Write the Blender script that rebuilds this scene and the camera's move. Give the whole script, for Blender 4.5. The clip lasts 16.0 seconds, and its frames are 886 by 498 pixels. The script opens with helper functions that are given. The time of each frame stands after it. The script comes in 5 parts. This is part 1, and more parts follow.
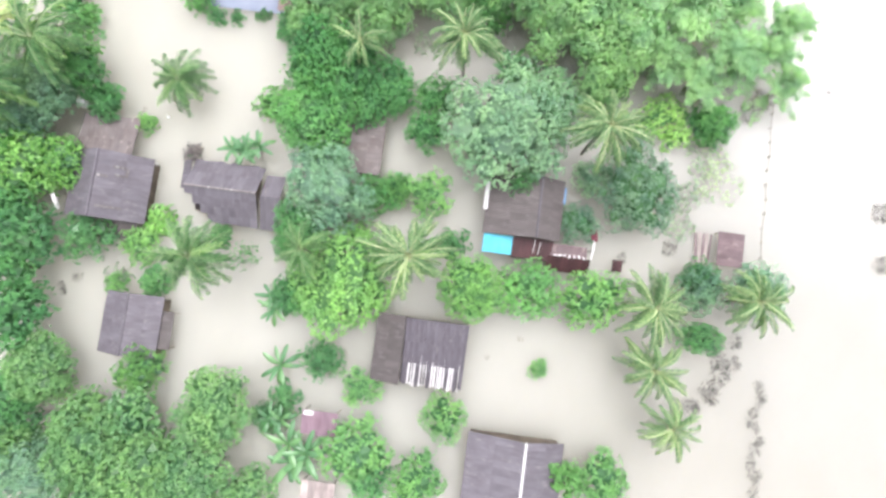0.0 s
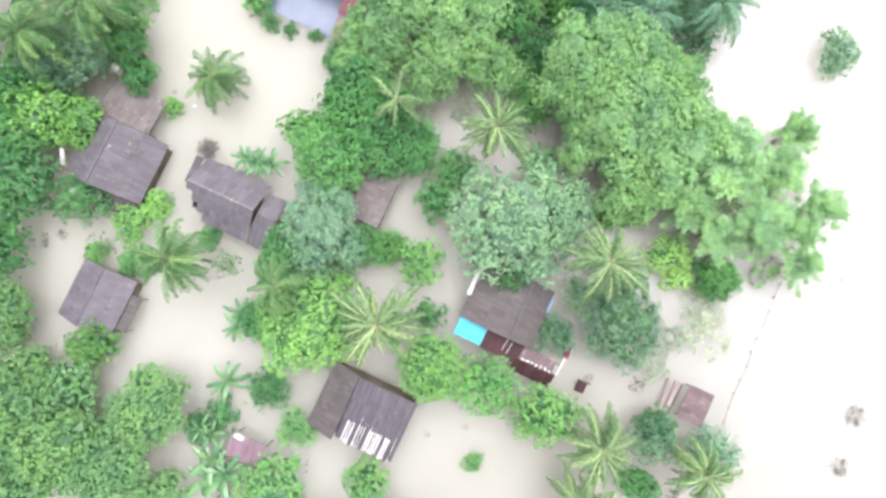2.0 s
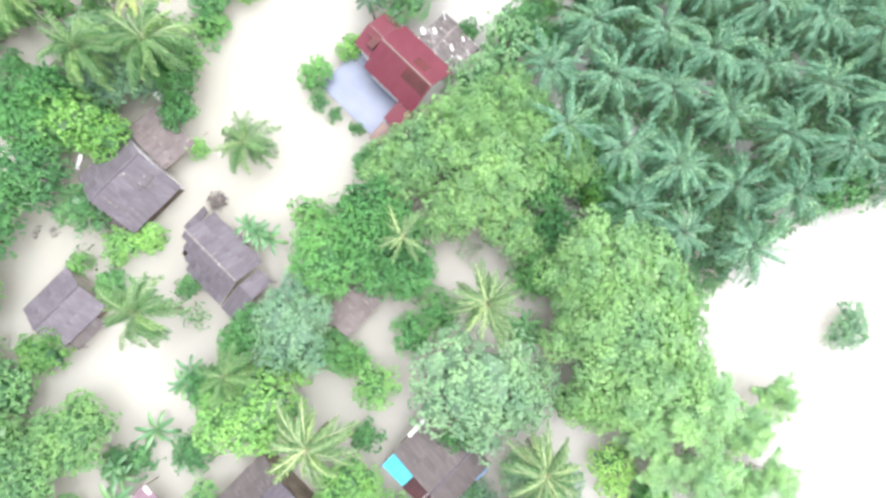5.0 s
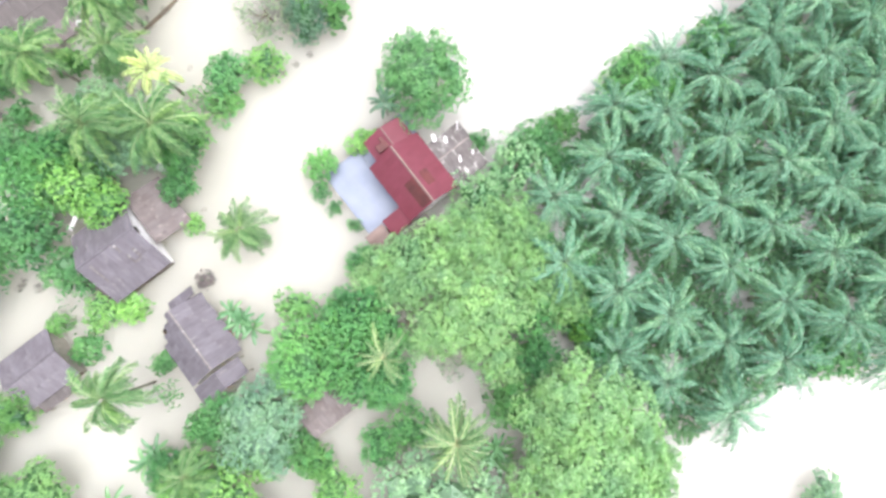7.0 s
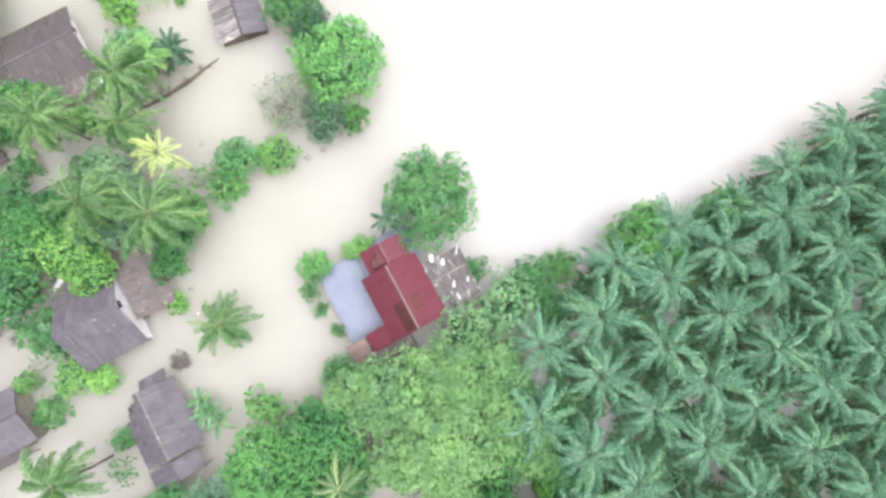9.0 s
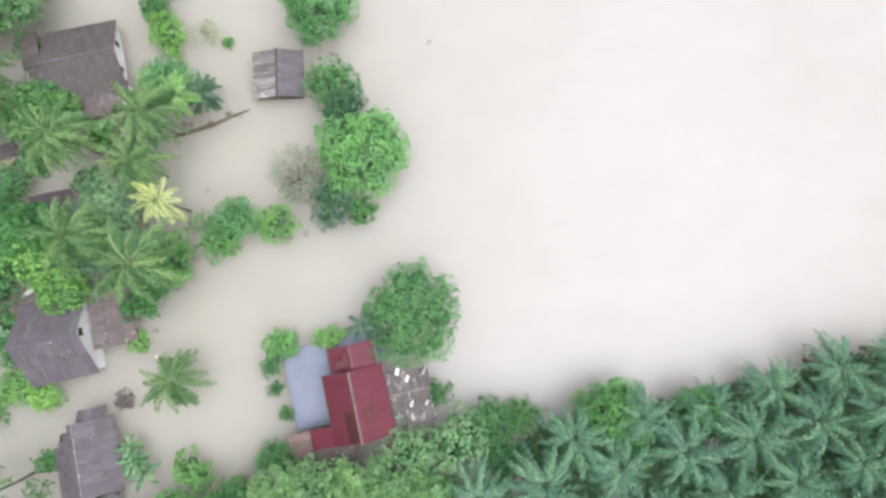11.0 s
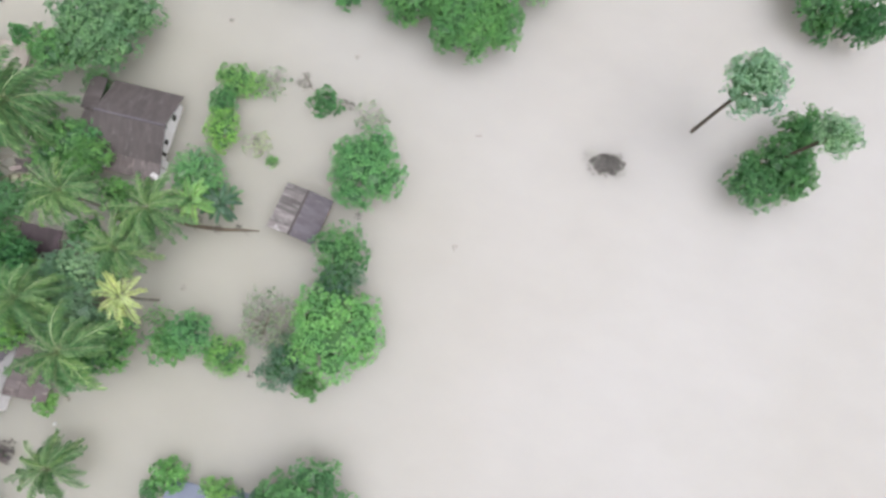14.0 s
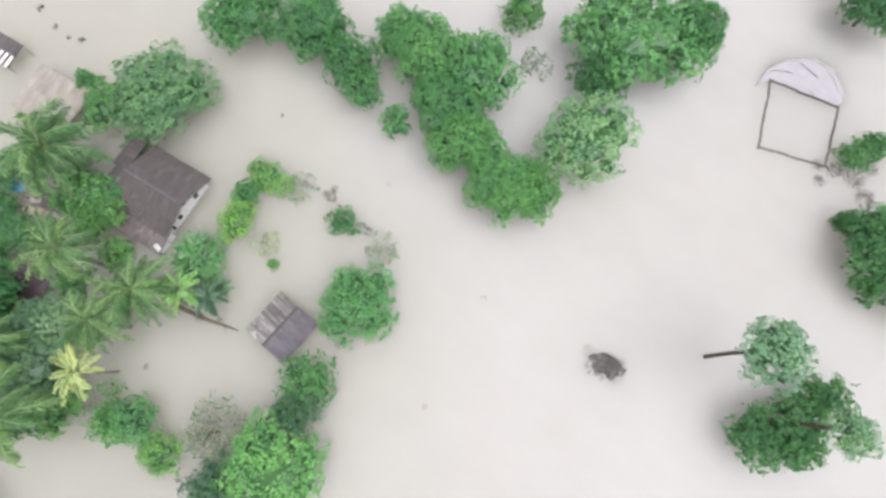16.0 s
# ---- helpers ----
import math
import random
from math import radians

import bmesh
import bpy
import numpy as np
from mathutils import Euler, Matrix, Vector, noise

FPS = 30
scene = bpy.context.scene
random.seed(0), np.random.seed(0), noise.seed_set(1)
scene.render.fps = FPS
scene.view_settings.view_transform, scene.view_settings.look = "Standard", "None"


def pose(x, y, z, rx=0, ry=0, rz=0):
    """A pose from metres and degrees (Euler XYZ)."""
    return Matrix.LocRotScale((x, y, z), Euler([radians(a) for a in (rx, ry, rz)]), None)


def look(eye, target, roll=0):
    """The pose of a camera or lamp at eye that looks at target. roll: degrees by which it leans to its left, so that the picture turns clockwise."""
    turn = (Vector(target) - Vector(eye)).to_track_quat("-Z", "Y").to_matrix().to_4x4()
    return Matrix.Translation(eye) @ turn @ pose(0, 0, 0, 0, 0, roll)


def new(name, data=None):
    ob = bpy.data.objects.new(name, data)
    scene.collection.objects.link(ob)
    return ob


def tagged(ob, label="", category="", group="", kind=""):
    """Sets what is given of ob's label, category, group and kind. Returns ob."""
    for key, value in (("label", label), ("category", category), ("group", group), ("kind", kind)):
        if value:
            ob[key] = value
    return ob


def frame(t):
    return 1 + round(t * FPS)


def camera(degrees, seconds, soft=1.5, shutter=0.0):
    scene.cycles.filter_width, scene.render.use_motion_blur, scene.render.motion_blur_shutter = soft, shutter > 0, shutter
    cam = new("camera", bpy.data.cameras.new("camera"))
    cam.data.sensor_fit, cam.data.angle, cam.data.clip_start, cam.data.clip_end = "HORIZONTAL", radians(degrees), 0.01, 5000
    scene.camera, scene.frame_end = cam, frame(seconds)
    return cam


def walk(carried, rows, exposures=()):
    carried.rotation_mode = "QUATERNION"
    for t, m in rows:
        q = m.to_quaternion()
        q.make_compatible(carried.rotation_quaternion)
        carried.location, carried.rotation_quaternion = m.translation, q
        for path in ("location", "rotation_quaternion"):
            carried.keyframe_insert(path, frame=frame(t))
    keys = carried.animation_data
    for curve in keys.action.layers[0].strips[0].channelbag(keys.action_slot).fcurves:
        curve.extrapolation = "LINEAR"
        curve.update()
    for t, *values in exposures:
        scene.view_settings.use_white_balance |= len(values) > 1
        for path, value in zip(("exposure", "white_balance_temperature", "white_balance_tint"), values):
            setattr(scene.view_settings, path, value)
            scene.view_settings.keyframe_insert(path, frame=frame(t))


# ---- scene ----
cam = camera(81.5, 16.0, soft=3.0)
PATH = [
    (0, (-0.544, 0.777, 70.283), (-0.599, 0.917, 68.289), -14.0),
    (0.5, (-0.274, 3.393, 70.297), (-0.328, 3.522, 68.302), -13.4),
    (1, (-0.103, 6.036, 70.332), (-0.165, 6.16, 68.337), -12.4),
    (1.5, (-0.081, 8.704, 70.343), (-0.153, 8.821, 68.348), -11.9),
    (2, (-0.325, 11.462, 70.331), (-0.407, 11.575, 68.336), -11.3),
    (2.5, (-0.869, 14.227, 70.324), (-0.96, 14.333, 68.329), -11.3),
    (3, (-1.723, 17.064, 70.352), (-1.82, 17.166, 68.357), -10.8),
    (3.2, (-2.215, 18.204, 70.372), (-2.312, 18.308, 68.377), -9.6),
    (5.3, (-8.946, 30.453, 71.438), (-9.051, 30.533, 69.442), -6.4),
    (5.5, (-9.74, 31.617, 71.464), (-9.851, 31.696, 69.469), -7.2),
    (6, (-12.075, 34.489, 71.514), (-12.191, 34.569, 69.519), -6.1),
    (6.5, (-14.729, 37.212, 71.528), (-14.844, 37.289, 69.533), -5.3),
    (7, (-17.477, 39.849, 71.607), (-17.598, 39.934, 69.613), -2.8),
    (7.5, (-20.309, 42.452, 71.713), (-20.434, 42.537, 69.719), -2.2),
    (8, (-23.314, 45.079, 71.805), (-23.446, 45.169, 69.812), -0.9),
    (8.5, (-26.51, 47.692, 71.9), (-26.644, 47.778, 69.907), 0.1),
    (9, (-29.826, 50.209, 71.991), (-29.97, 50.294, 69.998), 2.1),
    (9.2, (-31.181, 51.128, 72.0), (-31.329, 51.216, 70.007), 3.2),
    (11.3, (-45.641, 59.791, 71.941), (-45.806, 59.841, 69.948), 7.2),
    (11.5, (-47.1, 60.506, 71.936), (-47.268, 60.551, 69.943), 7.1),
    (12, (-50.955, 62.044, 71.936), (-51.128, 62.079, 69.944), 8.0),
    (12.5, (-54.933, 63.333, 71.931), (-55.109, 63.355, 69.939), 8.0),
    (13, (-59.034, 64.388, 71.917), (-59.26, 64.395, 69.93), 6.8),
    (13.5, (-63.261, 65.173, 71.891), (-63.522, 65.156, 69.908), 5.5),
    (14, (-67.702, 65.722, 71.815), (-67.999, 65.67, 69.838), 3.8),
    (14.5, (-71.93, 65.945, 71.825), (-72.254, 65.859, 69.853), 2.9),
    (15, (-75.961, 65.75, 71.811), (-76.325, 65.623, 69.848), 3.1),
    (15.5, (-79.788, 65.347, 71.821), (-80.177, 65.176, 69.867), 2.6),
    (16, (-83.511, 64.826, 71.865), (-83.933, 64.601, 69.923), 2.3),
]
EXPOSURES = [(0, 1.98), (3.2, 2.06), (5.3, 2.25), (8, 2.17), (9.2, 1.77), (11.3, 1.35), (13, 1.11), (14.5, 1.12), (16, 1.28)]
walk(cam, [(t, look(eye, target, roll)) for t, eye, target, roll in PATH], EXPOSURES)

# ---- overcast daylight ----
SUN_ELEVATION, SUN_AZIMUTH = 76.0, 15.0      # degrees; azimuth from +y towards +x
world = bpy.data.worlds.new("overcast_sky")
scene.world = world
world.use_nodes = True
wn = world.node_tree
sky = wn.nodes.new("ShaderNodeTexSky")
sky.sky_type, sky.sun_disc = "NISHITA", False
sky.sun_elevation, sky.sun_rotation = radians(SUN_ELEVATION), radians(SUN_AZIMUTH)
sky.dust_density, sky.air_density, sky.ozone_density = 2.0, 1.0, 1.0
# cloud cover takes most of the blue out of the sky
grey = wn.nodes.new("ShaderNodeHueSaturation")
grey.inputs["Saturation"].default_value = 0.25
wn.links.new(sky.outputs[0], grey.inputs["Color"])
wn.links.new(grey.outputs[0], wn.nodes["Background"].inputs["Color"])
wn.nodes["Background"].inputs["Strength"].default_value = 0.085

sun = new("sun", bpy.data.lights.new("sun", "SUN"))
sun.data.energy, sun.data.angle, sun.data.color = 1.57, radians(56), (1.0, 0.98, 0.96)
az, el = radians(SUN_AZIMUTH), radians(SUN_ELEVATION)
sun.matrix_world = look((0, 0, 0), (-math.sin(az) * math.cos(el), -math.cos(az) * math.cos(el), -math.sin(el)))
sun.location = (0, 0, 300)


# ---- materials ----
def material(name):
    m = bpy.data.materials.new(name)
    m.use_nodes = True
    nt = m.node_tree
    return m, nt, nt.nodes["Principled BSDF"]


def node(nt, kind, **values):
    n = nt.nodes.new(kind)
    for key, v in values.items():
        n.inputs[key.replace("_", " ")].default_value = v
    return n


def ramp(nt, source, stops):
    r = nt.nodes.new("ShaderNodeValToRGB")
    while len(r.color_ramp.elements) < len(stops):
        r.color_ramp.elements.new(0.5)
    for e, (at, c) in zip(r.color_ramp.elements, stops):
        e.position, e.color = at, (*c, 1)
    nt.links.new(source, r.inputs[0])
    return r.outputs[0]


def mixed(nt, a, b, factor, blend="MIX"):
    m = nt.nodes.new("ShaderNodeMix")
    m.data_type, m.blend_type = "RGBA", blend
    for sock, v in ((m.inputs[0], factor), (m.inputs[6], a), (m.inputs[7], b)):
        if isinstance(v, (int, float)):
            sock.default_value = v
        elif isinstance(v, tuple):
            sock.default_value = (*v, 1)
        else:
            nt.links.new(v, sock)
    return m.outputs[2]


def noise_out(nt, scale, detail=3.0, coords="Object", stretch=None, rough=0.55):
    tc = nt.nodes.new("ShaderNodeTexCoord")
    src = tc.outputs[coords]
    if stretch:
        mp = nt.nodes.new("ShaderNodeMapping")
        mp.inputs["Scale"].default_value = stretch
        nt.links.new(src, mp.inputs[0])
        src = mp.outputs[0]
    n = node(nt, "ShaderNodeTexNoise", Scale=scale, Detail=detail, Roughness=rough)
    nt.links.new(src, n.inputs["Vector"])
    # each object has its own place in the grain
    n.noise_dimensions = "4D"
    own = nt.nodes.new("ShaderNodeMath")
    own.operation = "MULTIPLY"
    own.inputs[1].default_value = 61.0
    nt.links.new(nt.nodes.new("ShaderNodeObjectInfo").outputs["Random"], own.inputs[0])
    nt.links.new(own.outputs[0], n.inputs["W"])
    return n.outputs[0]


def bumped(nt, bsdf, height, strength, distance):
    b = node(nt, "ShaderNodeBump", Strength=strength, Distance=distance)
    nt.links.new(height, b.inputs["Height"])
    nt.links.new(b.outputs[0], bsdf.inputs["Normal"])


def leaf_material(name, colour, light, rough=0.4, through_light=0.35, differ=0.2, tufted=0.9, crisp=False):
    """Leaves: each leaf its own shade between colour and light, each plant a little different."""
    m, nt, bsdf = material(name)
    colour, light = ((1.065 * q[0], 1.06 * q[1], 1.10 * q[2]) for q in (colour, light))
    geo, info = nt.nodes.new("ShaderNodeNewGeometry"), nt.nodes.new("ShaderNodeObjectInfo")
    dark = tuple(0.92 * c + 0.04 * e for c, e in zip(colour, light))
    pale = tuple(0.55 * c + 0.45 * e for c, e in zip(colour, light))
    shade = ramp(nt, geo.outputs["Random Per Island"], [(0.0, dark), (0.3, tuple(0.8 * c + 0.2 * e for c, e in zip(colour, light))), (0.85, pale), (1.0, tuple(0.25 * c + 0.75 * e for c, e in zip(colour, light)))])
    if crisp:
        shade = ramp(nt, geo.outputs["Random Per Island"], [(0.0, colour), (0.4, tuple(0.8 * c + 0.2 * e for c, e in zip(colour, light))), (0.75, tuple(0.45 * c + 0.55 * e for c, e in zip(colour, light))), (1.0, light)])
    patch = ramp(nt, noise_out(nt, 0.35, 2.0), [(0.32, (0.68, 0.77, 0.80)), (0.66, (1.2, 1.14, 1.0))])
    shade = mixed(nt, shade, patch, 0.9 * tufted, "MULTIPLY")
    tuft = ramp(nt, noise_out(nt, 1.7, 3.0), [(0.36, (0.78, 0.82, 0.84)), (0.64, (1.16, 1.11, 1.03))])
    shade = mixed(nt, shade, tuft, 0.6 * tufted, "MULTIPLY")
    plant = ramp(nt, info.outputs["Random"], [(0.0, (1 - differ * 1.2, 1 - differ * 0.8, 1 - differ)), (0.5, (1, 1, 1)), (1.0, (1 + differ, 1 + differ * 0.6, 1 - differ * 0.2))])
    shade = mixed(nt, shade, plant, 1.0, "MULTIPLY")
    nt.links.new(shade, bsdf.inputs["Base Color"])
    bsdf.inputs["Roughness"].default_value = rough
    bsdf.inputs["Specular IOR Level"].default_value = 0.75
    tl = nt.nodes.new("ShaderNodeBsdfTranslucent")
    nt.links.new(mixed(nt, shade, (0.95, 1.14, 0.82), 1.0, "MULTIPLY"), tl.inputs["Color"])
    mx = nt.nodes.new("ShaderNodeMixShader")
    mx.inputs[0].default_value = through_light
    nt.links.new(bsdf.outputs[0], mx.inputs[1])
    nt.links.new(tl.outputs[0], mx.inputs[2])
    nt.links.new(mx.outputs[0], nt.nodes["Material Output"].inputs["Surface"])
    return m


def rough_material(name, low, high, scale, rough=0.85, bump=0.3, per_piece=0.25, stretch=None, stain=None, scuff=None):
    """Weathered solid: grain at one scale, stains at a larger one, a shade of its own for each piece."""
    m, nt, bsdf = material(name)
    info = nt.nodes.new("ShaderNodeObjectInfo")
    grain = noise_out(nt, scale, 4.0, stretch=stretch)
    col = ramp(nt, grain, [(0.3, low), (0.7, high)])
    big = ramp(nt, noise_out(nt, 0.45, 3.0), [(0.35, stain or tuple(c * 0.7 for c in low)), (0.62, (1, 1, 1))])
    col = mixed(nt, col, big, 0.5, "MULTIPLY")
    if scuff:
        # pale scuffs and bare patches, in short streaks down the sheets
        worn = ramp(nt, noise_out(nt, 1.1, 5.0, stretch=(1.0, 0.45, 1), rough=0.7), [(0.56, (0, 0, 0)), (0.70, (1, 1, 1))])
        col = mixed(nt, col, scuff, worn)
    lo, hi = 1 - per_piece, 1 + per_piece
    col = mixed(nt, col, ramp(nt, info.outputs["Random"], [(0, (lo, lo, lo)), (1, (hi, hi, hi))]), 1.0, "MULTIPLY")
    nt.links.new(col, bsdf.inputs["Base Color"])
    bsdf.inputs["Roughness"].default_value = rough
    bumped(nt, bsdf, grain, bump, 0.03)
    return m


LEAF = {
    "bright": leaf_material("bright_green_leaves", (0.176, 0.386, 0.141), (0.326, 0.582, 0.240)),
    "mid": leaf_material("green_leaves", (0.131, 0.340, 0.141), (0.258, 0.530, 0.227)),
    "dark": leaf_material("dark_green_leaves", (0.107, 0.278, 0.126), (0.199, 0.427, 0.193)),
    "bluish": leaf_material("grey_green_leaves", (0.235, 0.40, 0.275), (0.41, 0.60, 0.44), differ=0.09),
    "mint": leaf_material("light_green_leaves", (0.154, 0.386, 0.158), (0.299, 0.597, 0.278)),
    "yellowish": leaf_material("yellow_green_leaves", (0.181, 0.397, 0.141), (0.335, 0.587, 0.248)),
    "vivid": leaf_material("vivid_yellow_green_leaves", (0.197, 0.420, 0.121), (0.355, 0.620, 0.223), differ=0.1),
    "pale": leaf_material("pale_green_leaves", (0.25, 0.44, 0.25), (0.50, 0.68, 0.46), differ=0.1),
    "olive": leaf_material("olive_green_leaves", (0.163, 0.337, 0.15), (0.33, 0.535, 0.275), differ=0.12),
    "slate": leaf_material("slate_green_leaves", (0.15, 0.265, 0.19), (0.29, 0.43, 0.33), differ=0.1),
    "sage": leaf_material("sage_green_leaves", (0.135, 0.285, 0.15), (0.275, 0.465, 0.265), differ=0.1),
    "lime": leaf_material("pale_lime_leaves", (0.26, 0.48, 0.18), (0.43, 0.66, 0.31)),
    "bamboo": leaf_material("bamboo_leaves", (0.32, 0.51, 0.28), (0.555, 0.735, 0.465), differ=0.04),
    # darker copy of the bamboo colour: shade inside its heads
    "bamboo_shade": leaf_material("shaded_bamboo_fill", (0.22, 0.39, 0.20), (0.30, 0.48, 0.27), differ=0.04),
    "coconut": leaf_material("coconut_fronds", (0.08, 0.205, 0.085), (0.36, 0.53, 0.26), 0.36, 0.25, 0.26, 0.25, True),
    "pale_coconut": leaf_material("pale_coconut_fronds", (0.09, 0.21, 0.092), (0.43, 0.56, 0.30), 0.36, 0.25, 0.2, 0.25, True),
    "oil": leaf_material("oil_palm_fronds", (0.095, 0.248, 0.168), (0.335, 0.54, 0.395), 0.35, 0.2, 0.2, 0.5, True),
    "golden": leaf_material("yellow_fronds", (0.40, 0.50, 0.19), (0.78, 0.80, 0.46), 0.45, 0.25, 0.15, 0.2),
    "banana": leaf_material("banana_leaves", (0.085, 0.22, 0.10), (0.21, 0.38, 0.19), 0.35, 0.35, 0.25, 0.3),
    "deep": leaf_material("deep_green_fronds", (0.05, 0.125, 0.075), (0.11, 0.21, 0.13), 0.4, 0.2, 0.1, 0.2),
    "rusty": leaf_material("rusty_leaves", (0.22, 0.165, 0.195), (0.33, 0.27, 0.305)),
    "grey": leaf_material("faded_leaves", (0.25, 0.33, 0.235), (0.39, 0.47, 0.36)),
    # fill inside crowns, its colour dark to give shaded gaps
    "inner": leaf_material("shaded_crown_fill", (0.072, 0.18, 0.086), (0.12, 0.26, 0.12)),
    "under": leaf_material("undergrowth_leaves", (0.095, 0.205, 0.115), (0.17, 0.31, 0.18)),
}
BARK = rough_material("bark", (0.07, 0.05, 0.035), (0.2, 0.16, 0.12), 6.0, 0.9, 0.6)
PALM_BARK = rough_material("palm_bark", (0.19, 0.17, 0.145), (0.34, 0.31, 0.27), 5.0, 0.9, 0.6, stretch=(0.3, 0.3, 3))
STEM = rough_material("leaf_stem", (0.15, 0.20, 0.08), (0.30, 0.34, 0.15), 4.0, 0.6, 0.2)
RIB = rough_material("pale_frond_rib", (0.20, 0.29, 0.13), (0.33, 0.41, 0.22), 4.0, 0.6, 0.2)
PALE_RIB = rough_material("yellow_frond_rib", (0.34, 0.40, 0.20), (0.52, 0.57, 0.34), 4.0, 0.6, 0.2)
OIL_STEM = rough_material("oil_palm_stem", (0.09, 0.17, 0.11), (0.17, 0.27, 0.17), 4.0, 0.6, 0.2)
TWIG = rough_material("bare_twigs", (0.25, 0.25, 0.23), (0.44, 0.43, 0.40), 5.0, 0.9, 0.4)
ROOF_GREY = rough_material("weathered_grey_roof", (0.089, 0.079, 0.097), (0.129, 0.115, 0.138), 1.6, 0.7, 0.3, 0.1, (1, 0.25, 1), (0.6, 0.55, 0.55), (0.165, 0.147, 0.16))
ROOF_DARK = rough_material("dark_grey_roof", (0.064, 0.054, 0.056), (0.094, 0.079, 0.081), 1.6, 0.7, 0.3, 0.09, (1, 0.25, 1), (0.7, 0.66, 0.66), (0.13, 0.115, 0.12))
ROOF_BROWN = rough_material("brown_grey_roof", (0.10, 0.084, 0.088), (0.145, 0.122, 0.126), 1.6, 0.75, 0.3, 0.12, (1, 0.25, 1), (0.6, 0.5, 0.45), (0.27, 0.23, 0.225))
ROOF_PALE = rough_material("pale_grey_roof", (0.22, 0.18, 0.18), (0.40, 0.34, 0.33), 1.5, 0.75, 0.4, 0.25, (1, 0.25, 1), (0.45, 0.4, 0.4))
ROOF_BOARD = rough_material("grey_board_roof", (0.10, 0.09, 0.092), (0.27, 0.245, 0.25), 2.2, 0.8, 0.4, 0.25, (1.6, 0.12, 1), (0.6, 0.56, 0.56), (0.46, 0.44, 0.45))
ROOF_RED = rough_material("dark_red_roof", (0.112, 0.019, 0.034), (0.132, 0.027, 0.045), 1.0, 0.42, 0.1, 0.03, (1, 0.25, 1), (0.75, 0.6, 0.6))
ROOF_PATCH = rough_material("brownish_red_sheet", (0.072, 0.012, 0.013), (0.095, 0.017, 0.018), 1.2, 0.65, 0.2, 0.05)
ROOF_MAROON = rough_material("maroon_roof", (0.032, 0.012, 0.015), (0.062, 0.022, 0.027), 1.5, 0.6, 0.3, 0.25, (1, 0.25, 1), (0.6, 0.5, 0.5))
ROOF_MAUVE = rough_material("mauve_sheet_roof", (0.15, 0.095, 0.125), (0.22, 0.15, 0.19), 1.5, 0.6, 0.3, 0.1, (1, 0.25, 1), (0.7, 0.6, 0.6))
ROOF_PLUM = rough_material("dark_plum_roof", (0.030, 0.018, 0.025), (0.050, 0.030, 0.040), 1.5, 0.6, 0.3, 0.2, (1, 0.25, 1), (0.6, 0.5, 0.5))
ROOF_PURPLE = rough_material("faded_purple_roof", (0.095, 0.064, 0.074), (0.15, 0.105, 0.116), 1.5, 0.6, 0.3, 0.2, (1, 0.25, 1), (0.6, 0.5, 0.5), (0.28, 0.22, 0.22))
ROOF_PINK = rough_material("pinkish_tan_roof", (0.14, 0.10, 0.094), (0.23, 0.165, 0.155), 1.4, 0.8, 0.3, 0.12, (1, 0.25, 1), (0.7, 0.6, 0.55))
ROOF_TAN = rough_material("tan_roof", (0.23, 0.21, 0.19), (0.33, 0.30, 0.275), 1.2, 0.8, 0.3, 0.1, (1, 0.25, 1), (0.7, 0.65, 0.6))
ROOF_BLOTCHED = rough_material("blotched_grey_roof", (0.085, 0.074, 0.078), (0.145, 0.128, 0.132), 1.6, 0.8, 0.4, 0.12, (1.2, 0.4, 1), (0.6, 0.55, 0.52), (0.55, 0.53, 0.53))
ROOF_WHITE = rough_material("bare_zinc_sheet", (0.5, 0.48, 0.5), (0.85, 0.83, 0.85), 3.0, 0.5, 0.3, 0.2, (2, 0.3, 1), (0.35, 0.3, 0.32))
TARP_BLUE = rough_material("blue_tarpaulin", (0.035, 0.30, 0.42), (0.07, 0.38, 0.50), 1.0, 0.45, 0.3, 0.05, None, (0.8, 0.9, 1))
WALL_WOOD = rough_material("weathered_boards", (0.13, 0.10, 0.08), (0.26, 0.21, 0.17), 3.0, 0.85, 0.4, 0.2, (0.3, 0.3, 4))
WALL_WHITE = rough_material("whitewashed_boards", (0.68, 0.66, 0.70), (0.82, 0.80, 0.84), 3.0, 0.8, 0.3, 0.08, (0.3, 0.3, 4), (0.8, 0.76, 0.74))
# near-black stands for unlit space, behind openings and beneath roof sheets
UNLIT_BLACK = rough_material("unlit_black", (0.02, 0.02, 0.02), (0.04, 0.035, 0.03), 3.0)
CONCRETE = rough_material("blue_grey_concrete", (0.125, 0.143, 0.205), (0.165, 0.185, 0.25), 0.35, 0.5, 0.1, 0.05, None, (0.82, 0.87, 0.95))
WHITE_PLASTIC = rough_material("white_plastic", (0.75, 0.75, 0.76), (0.85, 0.85, 0.86), 2.0, 0.4, 0.1)
BOAT_CREAM = rough_material("cream_boat_paint", (0.30, 0.31, 0.23), (0.43, 0.43, 0.33), 3.0, 0.5, 0.15)
BLUE_PLASTIC = rough_material("blue_plastic", (0.10, 0.28, 0.55), (0.16, 0.36, 0.62), 2.0, 0.4, 0.1)
WET_BRUSH = rough_material("wet_brushwood", (0.085, 0.08, 0.075), (0.21, 0.20, 0.19), 4.0, 0.8, 0.4)
NET = rough_material("pale_nylon_net", (0.315, 0.295, 0.32), (0.35, 0.33, 0.365), 0.8, 0.6, 0.1, 0.0, None, (0.92, 0.92, 0.94))
SILT = rough_material("wet_silt_mound", (0.07, 0.065, 0.065), (0.20, 0.18, 0.17), 3.0, 0.8, 0.6)


